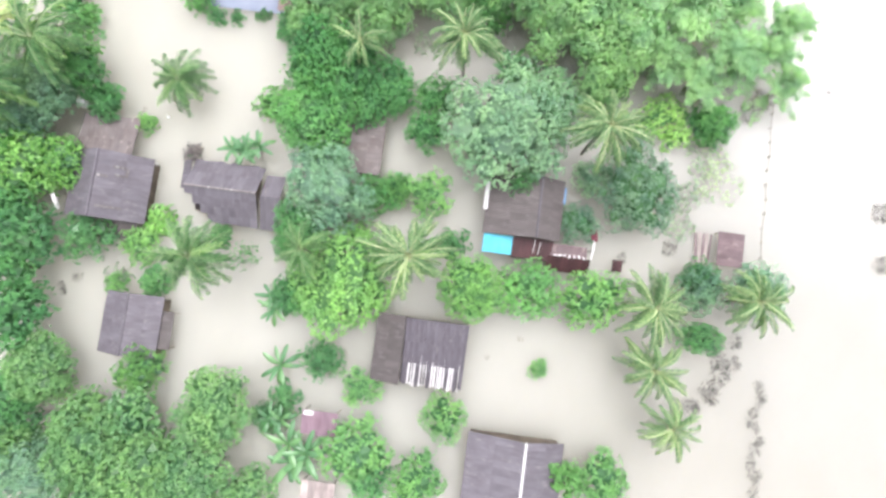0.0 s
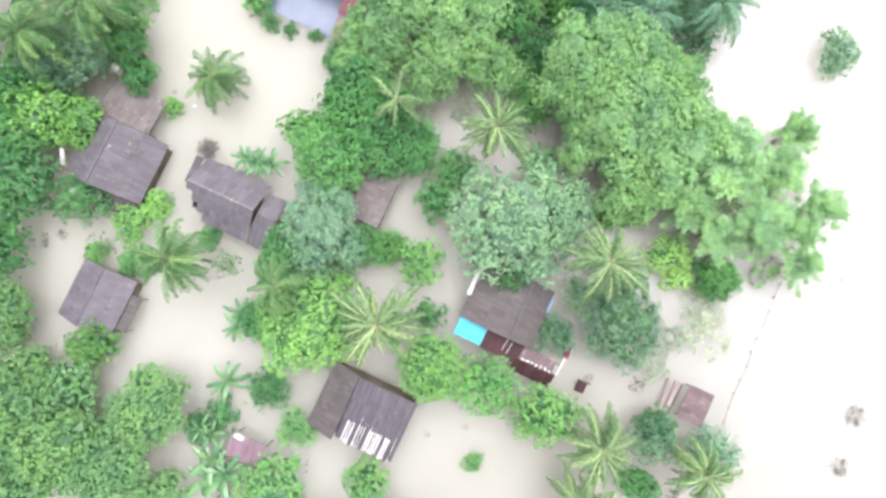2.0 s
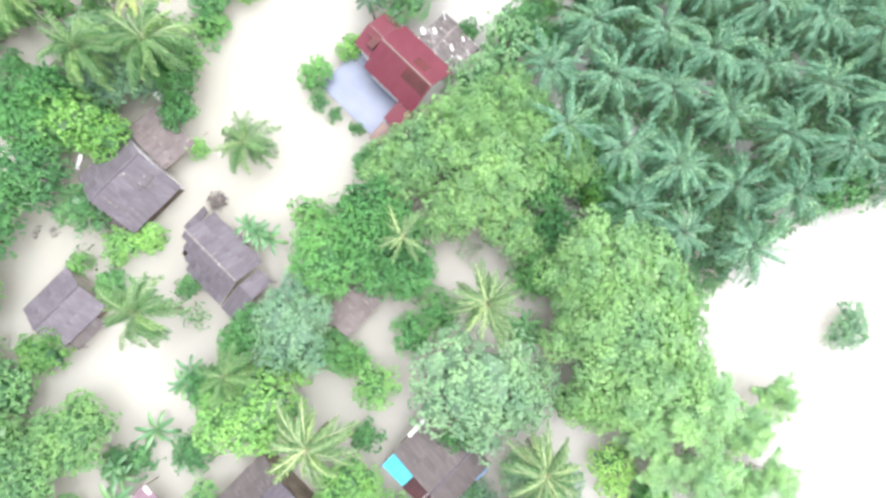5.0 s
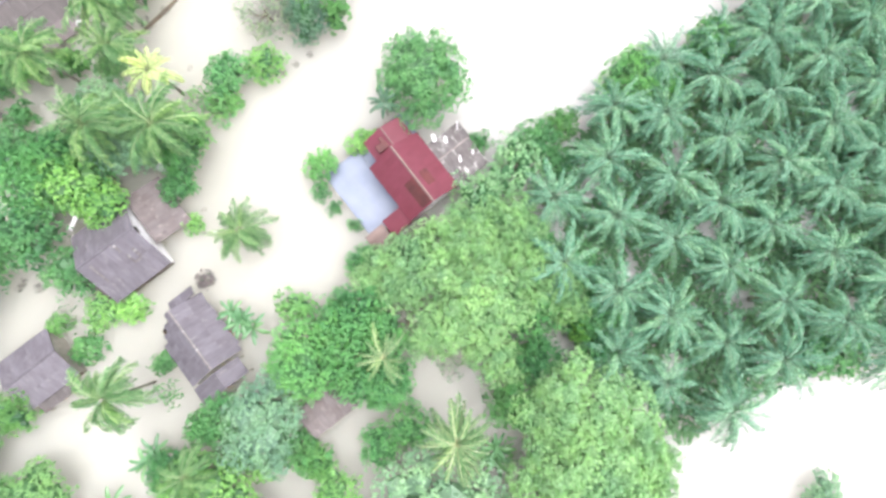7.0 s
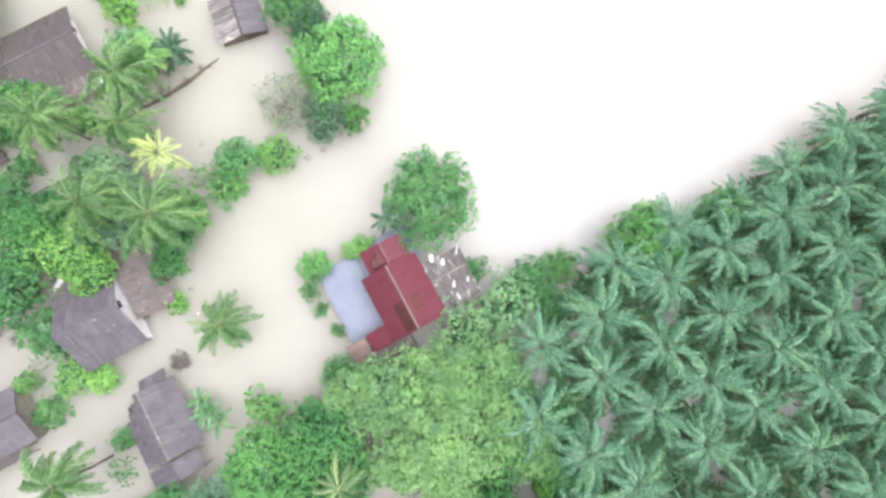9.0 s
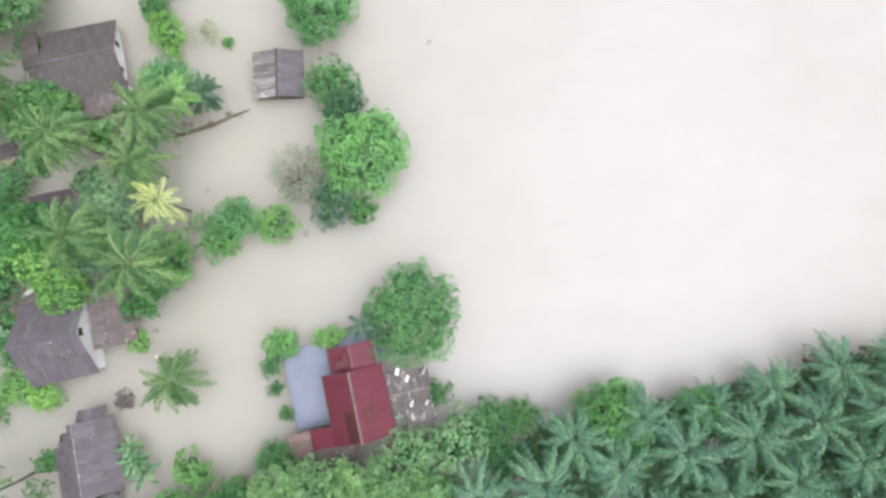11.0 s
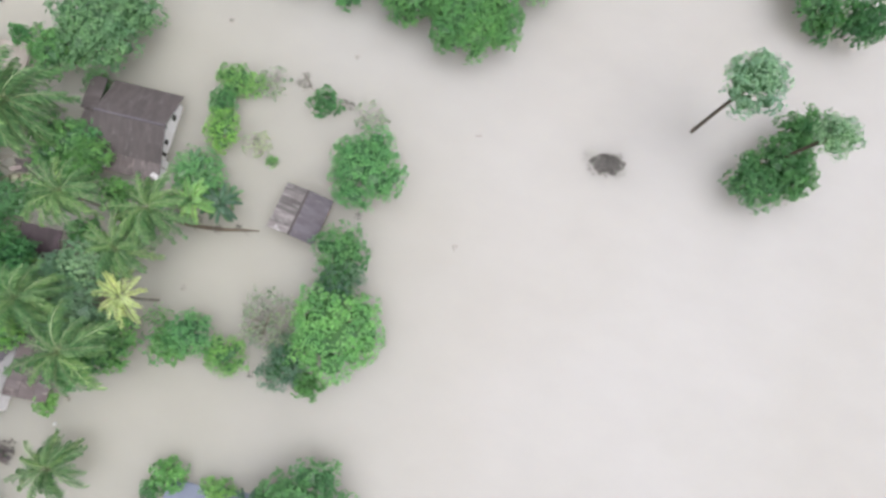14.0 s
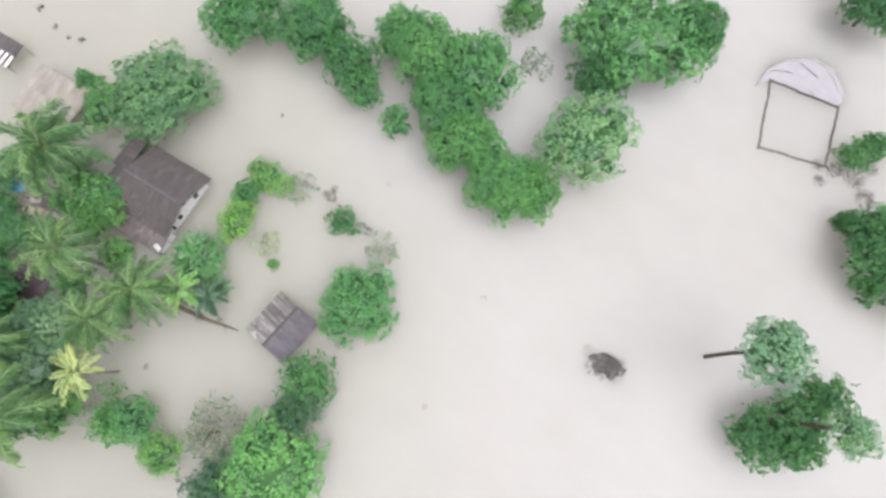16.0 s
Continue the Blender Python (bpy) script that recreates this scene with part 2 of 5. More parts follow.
def water_material():
    m, nt, bsdf = material("silty_floodwater")
    wide = noise_out(nt, 0.018, 3.0)
    fine = noise_out(nt, 0.22, 4.0, stretch=(1, 0.6, 1))
    col = ramp(nt, wide, [(0.3, (0.335, 0.321, 0.291)), (0.5, (0.349, 0.338, 0.314)), (0.7, (0.364, 0.354, 0.338))])
    # browner near the village, brighter and bluer far out
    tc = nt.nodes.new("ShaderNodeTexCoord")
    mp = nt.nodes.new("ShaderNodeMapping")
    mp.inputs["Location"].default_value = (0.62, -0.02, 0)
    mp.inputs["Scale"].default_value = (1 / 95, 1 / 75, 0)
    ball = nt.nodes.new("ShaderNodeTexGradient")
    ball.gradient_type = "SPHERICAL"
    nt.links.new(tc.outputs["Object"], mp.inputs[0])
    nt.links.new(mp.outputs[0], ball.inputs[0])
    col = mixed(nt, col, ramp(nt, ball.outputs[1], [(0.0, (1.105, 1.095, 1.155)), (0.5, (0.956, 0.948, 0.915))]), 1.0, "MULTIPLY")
    # brightness put into the colour: dimmed to the south-east against the raised exposure
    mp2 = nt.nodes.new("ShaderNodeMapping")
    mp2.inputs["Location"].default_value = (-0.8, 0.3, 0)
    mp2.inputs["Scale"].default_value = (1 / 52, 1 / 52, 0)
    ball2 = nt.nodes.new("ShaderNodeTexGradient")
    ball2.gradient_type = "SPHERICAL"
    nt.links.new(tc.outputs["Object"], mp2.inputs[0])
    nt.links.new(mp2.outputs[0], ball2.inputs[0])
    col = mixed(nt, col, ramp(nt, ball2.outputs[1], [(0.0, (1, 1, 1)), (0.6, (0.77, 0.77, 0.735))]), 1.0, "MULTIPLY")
    col = mixed(nt, col, ramp(nt, fine, [(0.3, (0.975, 0.975, 0.97)), (0.7, (1.02, 1.02, 1.02))]), 1.0, "MULTIPLY")
    nt.links.new(col, bsdf.inputs["Base Color"])
    bsdf.inputs["Roughness"].default_value = 0.3
    bsdf.inputs["Specular IOR Level"].default_value = 0.16
    bsdf.inputs["IOR"].default_value = 1.33
    # light spreads sideways in the murky water
    bsdf.subsurface_method = "BURLEY"
    bsdf.inputs["Subsurface Weight"].default_value = 0.95
    bsdf.inputs["Subsurface Radius"].default_value = (1.0, 0.95, 0.85)
    bsdf.inputs["Subsurface Scale"].default_value = 14.0
    bumped(nt, bsdf, noise_out(nt, 2.2, 3.0), 0.04, 0.05)
    return m


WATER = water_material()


# ---- builders ----
def mesh_of(name, verts, faces, mat):
    me = bpy.data.meshes.new(name)
    me.from_pydata(np.asarray(verts, float).reshape(-1, 3).tolist() if isinstance(verts, np.ndarray) else verts, [], faces.tolist() if isinstance(faces, np.ndarray) else faces)
    for one in (mat if isinstance(mat, (list, tuple)) else [mat]):
        me.materials.append(one)
    me.update()
    return me


def part(name, data, parent, place=None, label=""):
    ob = new(name, data)
    ob.parent = parent
    if place is not None:
        ob.matrix_local = place
    if label:
        ob["label"] = label
    return ob


def thing(name, x, y, z=0.0, yaw=0.0, label="", category="", group="", kind=""):
    ob = new(name)
    ob.matrix_local = pose(x, y, z, 0, 0, yaw)
    ob.empty_display_size = 0.5
    return tagged(ob, label, category, group, kind)


def boxes(items):
    """Verts and faces of slightly chamfered boxes: (x0, x1, y0, y1, z0, z1) each."""
    V, F = [], []
    for x0, x1, y0, y1, z0, z1 in items:
        c = 0.12 * min(x1 - x0, y1 - y0, z1 - z0)
        n = len(V)
        for z, d in ((z0, c), (z0 + c, 0), (z1 - c, 0), (z1, c)):
            V += [(x0 + d, y0 + d, z), (x1 - d, y0 + d, z), (x1 - d, y1 - d, z), (x0 + d, y1 - d, z)]
        F.append((n + 3, n + 2, n + 1, n))
        for k in range(3):
            for i in range(4):
                j = (i + 1) % 4
                F.append((n + 4 * k + i, n + 4 * k + j, n + 4 * k + 4 + j, n + 4 * k + 4 + i))
        F.append((n + 12, n + 13, n + 14, n + 15))
    return V, F


def sticks(segments, sides=5):
    """Tapered round sticks: (p0, p1, r0, r1) each."""
    V, F = [], []
    for p0, p1, r0, r1 in segments:
        p0, p1 = Vector(p0), Vector(p1)
        axis = (p1 - p0).normalized()
        a = axis.orthogonal().normalized()
        b = axis.cross(a)
        n = len(V)
        for p, r in ((p0, r0), (p1, r1)):
            for i in range(sides):
                t = 2 * math.pi * i / sides
                V.append(tuple(p + r * (math.cos(t) * a + math.sin(t) * b)))
        for i in range(sides):
            j = (i + 1) % sides
            F.append((n + i, n + j, n + sides + j, n + sides + i))
        F.append(tuple(range(n + sides, n + 2 * sides)))
        F.append(tuple(range(n + sides - 1, n - 1, -1)))
    return V, F


def unit(a):
    return a / np.maximum(np.linalg.norm(a, axis=-1, keepdims=True), 1e-9)


def leaf_blades(P, D, N, length, width, sag, rng):
    """Folded rhombic blades from P along D, lying across N. Returns verts (n*4,3) and faces."""
    n = len(P)
    S = unit(np.cross(D, N))
    N = unit(np.cross(S, D))
    length = np.asarray(length).reshape(-1, 1) * np.ones((n, 1))
    width = np.asarray(width).reshape(-1, 1) * np.ones((n, 1))
    mid = P + D * length * 0.48
    tip = P + D * length
    tip[:, 2] -= (sag * length)[:, 0]
    lift = N * width * 0.22
    V = np.stack([P, mid + S * width / 2 + lift, tip, mid - S * width / 2 + lift], 1).reshape(-1, 3)
    F = np.arange(4 * n).reshape(-1, 4)
    tri = np.concatenate([F[:, [0, 1, 2]], F[:, [0, 2, 3]]])
    return V, tri


STYLE = {  # leaf length, width, leaves per spray, droop, sprays per square metre of clump, clump radius
    "rosette": (0.36, 0.205, 4, 0.25, 26.5, 0.56),
    "mid": (0.36, 0.16, 4, 0.25, 29.0, 0.68),
    "fine": (0.37, 0.145, 4, 0.3, 27.0, 0.8),
    "plume": (0.37, 0.10, 5, 0.4, 41.0, 0.62),
    "feather": (0.50, 0.09, 7, 0.4, 19.0, 0.6),
}


bm = bmesh.new()
bmesh.ops.create_icosphere(bm, subdivisions=1, radius=1.0)
BALL_V, BALL_F = np.array([v.co for v in bm.verts]), np.array([[v.index for v in f.verts] for f in bm.faces])
bm.free()


def crown_mesh(name, style, R, depth, seed, mat, density=1.0, inside=None):
    """A crown R wide and from 0 to depth high: a few masses, each of many leafy clumps with gaps between, each clump of sprays."""
    rng = np.random.default_rng(seed)
    length, width, per, sag, thick, clump = STYLE[style]
    k = 7 if R < 2.6 else 13 if R < 5 else 20
    inner = 2 if k < 8 else 4 if k < 15 else 6
    ang = np.where(np.arange(k) < inner, 6.283 / inner, 6.283 / (k - inner)) * np.arange(k) + rng.uniform(0, 6.28) + rng.normal(0, 0.22, k)
    big = R * rng.uniform(0.22, 0.46, k) * (1.12 if k < 8 else 1.0 if k < 15 else 0.84)
    big[:inner] = R * rng.uniform(0.40, 0.5, inner)
    if style == "plume":
        # many small heads, at uneven heights
        k = inner = 11 if R < 4.5 else 22
        ang = 2.39996 * np.arange(k) + rng.normal(0, 0.25, k)
        big = rng.uniform(1.25, 2.0, k)
    rad = np.where(np.arange(k) < inner, R * (0.15 + 0.25 * rng.random(k)), (R - big) * rng.uniform(0.78, 1.4 if style == "plume" else 1.13, k))
    if style == "plume":
        rad = R * np.sqrt((np.arange(k) + 0.4) / k) * rng.uniform(0.85, 1.08, k)
    tall = np.minimum(big * 0.95, depth * 0.48)
    top = depth * np.where(np.arange(k) < inner, rng.uniform(0.86, 1.0, k), rng.uniform(0.45, 0.84, k))
    if style == "plume":
        top = depth * (rng.uniform(0.62, 1.0, k) - 0.30 * (rad / R) ** 2)
    cen = np.stack([rad * np.cos(ang), rad * np.sin(ang), np.maximum(top - tall, tall * 0.45)], 1)
    half = np.stack([big, big * rng.uniform(0.88, 1.1, k), tall], 1)
    clump = min(clump, 0.3 * R)
    # clumps over the outside of the masses
    C, O, W = [], [], []
    for i in range(k):
        m = max(5, int(5.2 * (big[i] / clump) ** 2))
        t = np.arange(m) + rng.uniform(0.2, 0.8)
        z = 1 - 1.42 * t / m
        a = 2.39996 * t + rng.uniform(0, 6.28) + rng.normal(0, 0.25, m)
        q = np.sqrt(np.maximum(0, 1 - z * z))
        d = unit(np.stack([q * np.cos(a), q * np.sin(a), z], 1) + rng.normal(0, 0.09, (m, 3)))
        p = cen[i] + d * (half[i] - 0.35 * clump) + d * rng.normal(0.0, 0.30, (m, 1)) * clump
        free = np.ones(m, bool)
        for j in range(k):
            if j != i:
                free &= np.linalg.norm((p - cen[j]) / half[j], axis=1) > 0.86
        C.append(p[free])
        O.append(unit(d[free] / half[i] * big[i]))
        W.append(clump * rng.uniform(0.62, 1.25, m)[free])
    C, O, W = np.concatenate(C), np.concatenate(O), np.concatenate(W)
    n = int(thick * density * (1.15 if R < 2.6 else 0.66) * (W ** 2).sum())
    which = rng.choice(len(C), n, p=W ** 2 / (W ** 2).sum())
    d = unit(rng.normal(size=(n, 3)) + 1.0 * O[which] + [0, 0, 0.4])
    d[:, 2] = np.where(d[:, 2] < -0.35, -d[:, 2], d[:, 2])
    P = C[which] + d * W[which][:, None] * np.where(rng.random(n) < 0.09, rng.uniform(1.0, 1.25 + 0.04 * R, n), rng.uniform(0.6, 1.08, n))[:, None]
    P[:, 2] = np.maximum(P[:, 2], 0.05)
    down = unit(np.array([0, 0, -1.0]) + d * d[:, 2:3] + 1e-4)
    # sprays: a fan of leaves from one point, lying along the clump and pointing out and down
    tangent = unit(np.cross(d, rng.normal(size=(n, 3))))
    axis = unit(down * 0.45 + tangent * 0.75 + d * rng.uniform(-0.15, 0.4, (n, 1)))
    flat = unit(d + 0.22 * rng.normal(size=(n, 3)))
    side = unit(np.cross(axis, flat))
    V, F, off = [], [], 0
    for i in range(per):
        a = (i - (per - 1) / 2) * 1.9 / per + rng.normal(0, 0.16, n)
        D = unit(axis * np.cos(a)[:, None] + side * np.sin(a)[:, None] + 0.12 * rng.normal(size=(n, 3)))
        v, f = leaf_blades(P, D, flat, length * rng.uniform(0.65, 1.25, n) * (1 - 0.25 * abs(i - (per - 1) / 2) / per), width * rng.uniform(0.8, 1.2, n), sag, rng)
        f = f + off
        if i:
            f = np.where(f % 4 == 0, f - off, f)
        V.append(v)
        F.append(f)
        off += len(v)
    leaves = sum(len(f) for f in F)
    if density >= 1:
        # solid balls stand for inner foliage, darkened for the shade between outer leaves
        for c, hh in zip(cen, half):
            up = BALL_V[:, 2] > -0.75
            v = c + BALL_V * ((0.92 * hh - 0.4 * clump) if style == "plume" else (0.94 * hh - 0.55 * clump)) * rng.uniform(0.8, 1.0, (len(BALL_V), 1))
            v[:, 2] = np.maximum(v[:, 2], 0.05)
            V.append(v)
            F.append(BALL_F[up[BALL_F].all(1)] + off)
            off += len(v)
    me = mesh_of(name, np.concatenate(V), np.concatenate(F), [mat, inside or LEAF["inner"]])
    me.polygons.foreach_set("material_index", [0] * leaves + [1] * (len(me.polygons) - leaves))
    return me


def plume_mesh(name, seed, mat, R=5.5, H=12.0, plumes=26):
    """A bamboo clump's foliage: arching culm tops hung with narrow leaves."""
    rng = np.random.default_rng(seed)
    Ps, Ds, Ns = [], [], []
    for i in range(plumes):
        a = 2.39996 * i + rng.normal(0, 0.3)
        reach = R * math.sqrt((i + 0.4) / plumes) * rng.choice([0.65, 0.85, 1.0, 1.4], p=[0.25, 0.3, 0.27, 0.18])
        hi = H * (1.0 - 0.42 * (reach / R) ** 2) * rng.uniform(0.9, 1.05)
        node_at = rng.uniform(0.40, 1.02, 34)
        which = rng.integers(0, 34, 400)
        s = np.clip(node_at[which] + rng.normal(0, 0.012, 400), 0.38, 1.02)
        x = reach * s ** 1.6
        z = hi * (1 - (1 - s) ** 2 * 0.85) - 0.10 * reach * s ** 4 * 2.2
        full = np.minimum(0.95, 0.55 + 0.06 * R) * np.sin(np.pi * np.clip((s - 0.38) / 0.66, 0.12, 1)) ** 0.7
        side = (rng.normal(0, 1, (34, 3))[which] * 0.75 + rng.normal(0, 1, (400, 3)) * 0.5) * full[:, None] * [0.6, 0.6, 0.45]
        ca, sa = math.cos(a), math.sin(a)
        P = np.stack([x * ca, x * sa, z], 1) + side
        out = np.array([ca, sa, 0.0])
        D = unit(out * 0.7 + side * 0.9 + rng.normal(0, 0.45, (400, 3)) + [0, 0, -0.25])
        Ps.append(P)
        Ds.append(D)
        Ns.append(unit(side * 0.6 + rng.normal(0, 0.35, (400, 3)) + [0, 0, 1.0]))
    P, D, N = (np.concatenate(q) for q in (Ps, Ds, Ns))
    V, F = leaf_blades(P, D, N, 0.44 * rng.uniform(0.6, 1.35, len(P)), 0.12 * rng.uniform(0.8, 1.2, len(P)), 0.3, rng)
    return mesh_of(name, V, F, mat)


def frond_mesh(name, seed, mat, L=4.6, rise=35.0, bend=75.0, pairs=24, leaflet=0.95, width=0.13, hang=0.45, stem=None, open_angle=68.0, ruffle=0.05, stem_r=0.06):
    """One feather frond along +x from its base: a curved stem and two rows of leaflets."""
    rng = np.random.default_rng(seed)
    steps = 8
    sway = rng.normal(0, 0.2)

    def along(s):
        u = np.linspace(0, s, 14)
        a = np.radians(rise - bend * u ** 1.25)
        w = sway * u
        return np.array([np.trapz(np.cos(a) * np.cos(w), u), np.trapz(np.cos(a) * np.sin(w), u), np.trapz(np.sin(a), u)]) * L

    def heading(s):
        a, w = math.radians(rise - bend * s ** 1.25), sway * s
        return np.array([math.cos(a) * math.cos(w), math.cos(a) * math.sin(w), math.sin(a)])

    pts = [along(s) for s in np.linspace(0.001, 1, steps)]
    segs = [(tuple(p), tuple(q), stem_r * (1 - i / steps) + 0.014, stem_r * (1 - (i + 1) / steps) + 0.014) for i, (p, q) in enumerate(zip(pts, pts[1:]))]
    SV, SF = sticks(segs, 3)
    P, D, N, Ln = [], [], [], []
    for i in range(pairs):
        s = 0.14 + 0.86 * (i + 0.5) / pairs
        h = heading(s)
        side = unit(np.cross(h, [0, 0, 1.0]))
        up = np.cross(side, h)
        spread = math.radians(open_angle - 0.56 * open_angle * s)
        for sg in (-1, 1):
            D.append(unit(h * math.cos(spread) + sg * side * math.sin(spread) - up * hang * rng.uniform(0.25, 1.6) + rng.normal(0, ruffle, 3)))
            P.append(along(s) + rng.normal(0, 0.015, 3))
            N.append(up + sg * side * 0.3)
            Ln.append(leaflet * (0.60 + 1.9 * s * (0.95 - s)) * rng.uniform(0.7, 1.12))
    V, F = leaf_blades(np.array(P), np.array(D), np.array(N), np.array(Ln), width, 0.12, rng)
    n = len(SV)
    me = mesh_of(name, SV + V.tolist(), SF + (F + n).tolist(), [stem or STEM, mat])
    me.polygons.foreach_set("material_index", [0] * len(SF) + [1] * len(F))
    return me


def paddle_mesh(name, seed, mat, L=2.4, W=0.62, rise=50, bend=80):
    """One banana leaf: a long blade, folded along its rib, torn at the edges."""
    rng = np.random.default_rng(seed)
    n = 9
    V, F = [], []
    for i in range(n):
        s = i / (n - 1)
        u = np.linspace(0, s, 10)
        a = np.radians(rise - bend * u)
        x, z = np.trapz(np.cos(a), u) * L, np.trapz(np.sin(a), u) * L
        w = W * (math.sin(math.pi * min(1, max(0.04, (s - 0.12) / 0.9))) ** 0.6) * 0.5 * rng.uniform(0.82, 1.05)
        V += [(x, -w, z - 0.25 * w), (x, 0, z + 0.03), (x, w, z - 0.25 * w), (x, 0, z - 0.03)]
    for i in range(n - 1):
        o = 4 * i
        F += [(o, o + 4, o + 5, o + 1), (o + 1, o + 5, o + 6, o + 2), (o + 2, o + 6, o + 7, o + 3), (o + 3, o + 7, o + 4, o)]
    return mesh_of(name, V, F, mat)


def trunk_mesh(name, height, radius, limbs, seed, reach, mat=None):
    """A tapered trunk, leaning a little, with limbs that fork up into the crown."""
    rng = np.random.default_rng(seed)
    lean = rng.normal(0, 0.06, 2) * height
    fork = Vector((lean[0] * 0.5, lean[1] * 0.5, height * 0.5))
    segs = [((0, 0, -1.2), (lean[0] * 0.2, lean[1] * 0.2, height * 0.22), radius * 1.35, radius), ((lean[0] * 0.2, lean[1] * 0.2, height * 0.22), tuple(fork), radius, radius * 0.75)]
    for i in range(limbs):
        a = 6.283 * i / max(1, limbs) + rng.normal(0, 0.3)
        r = reach * rng.uniform(0.35, 0.62)
        mid = fork + Vector((math.cos(a) * r * 0.5, math.sin(a) * r * 0.5, height * rng.uniform(0.10, 0.2)))
        tip = fork + Vector((math.cos(a) * r, math.sin(a) * r, height * rng.uniform(0.22, 0.34)))
        segs += [(tuple(fork), tuple(mid), radius * 0.55, radius * 0.36), (tuple(mid), tuple(tip), radius * 0.36, radius * 0.12)]
    V, F = sticks(segs, 6)
    return mesh_of(name, V, F, mat or BARK)


def palm_trunk_mesh(name, height, radius, seed, mat=None):
    """A ringed palm trunk from under the water to its crown, gently curved."""
    rng = np.random.default_rng(seed)
    bow = rng.normal(0, 0.02, 2) * height
    n = max(4, int(height / 0.7))
    segs = []
    at = lambda s: (bow[0] * math.sin(math.pi * s), bow[1] * math.sin(math.pi * s), -1.2 + (height + 1.2) * s)
    for i in range(n):
        s, e = i / n, (i + 1) / n
        r = radius * (1.25 - 0.35 * s)
        segs.append((at(s), at(e), r * 1.06, r * 0.95))
    V, F = sticks(segs, 7)
    return mesh_of(name, V, F, mat or PALM_BARK)


# ---- the flood ----
xs = np.concatenate([np.linspace(-2500, -260, 6), np.linspace(-230, 120, 36), np.linspace(150, 2500, 6)])
ys = np.concatenate([np.linspace(-2500, -120, 6), np.linspace(-90, 200, 30), np.linspace(230, 2500, 6)])
GV = [(x, y, 0.0) for y in ys for x in xs]
GF = [(j * len(xs) + i, j * len(xs) + i + 1, (j + 1) * len(xs) + i + 1, (j + 1) * len(xs) + i) for j in range(len(ys) - 1) for i in range(len(xs) - 1)]
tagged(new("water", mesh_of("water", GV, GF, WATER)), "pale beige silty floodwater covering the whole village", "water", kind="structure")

# ---- houses ----
def wall_mesh(x0, x1, y0, y1, z0, z1a, z1b, thick=0.12, axis="x"):
    """One board wall between two corners, its boards stepping in and out; its top runs from z1a to z1b."""
    boards = max(2, int((x1 - x0 if axis == "x" else y1 - y0) / 0.45))
    V, F = [], []
    for i in range(boards):
        d = thick / 2 + (0.015 if i % 2 else 0.0)
        for s in (i / boards, (i + 1) / boards - 0.004):
            z = z1a + (z1b - z1a) * s
            for sg in (-1, 1):
                x, y = (x0 + (x1 - x0) * s, y0 + sg * d) if axis == "x" else (x0 - sg * d, y0 + (y1 - y0) * s)
                V += [(x, y, z0), (x, y, z)]
    n = 2 * boards
    for i in range(n - 1):
        a, b = 4 * i, 4 * i + 4
        F += [(a, b, b + 1, a + 1), (a + 1, b + 1, b + 3, a + 3), (a + 3, b + 3, b + 2, a + 2), (a + 2, b + 2, b, a)]
    F += [(0, 1, 3, 2), (4 * n - 4, 4 * n - 2, 4 * n - 1, 4 * n - 3)]
    return V, F


def sheet_mesh(name, width, length, mat, waves=5, notch=0.0):
    """A roofing sheet with ribs: x across, y down the slope from 0 to length."""
    V, F = [], []
    n = waves * 2
    for j, y in enumerate((0.0, length)):
        for i in range(n + 1):
            x = width * (i / n - 0.5)
            V.append((x, y, 0.035 if i % 2 else 0.0))
    for y in (0.0, length):
        V += [(-width / 2, y, -0.03), (width / 2, y, -0.03)]
    a, b = 0, n + 1
    for i in range(n):
        F.append((a + i + 1, a + i, b + i, b + i + 1))
    q = 2 * (n + 1)
    F += [(q, q + 1, q + 3, q + 2), (0, q, q + 2, b), (n, b + n, q + 3, q + 1)]
    F.append(tuple([*range(0, n + 1), q + 1, q]))
    F.append(tuple([*range(b + n, b - 1, -1), q + 2, q + 3]))
    return mesh_of(name, V, F, mat)


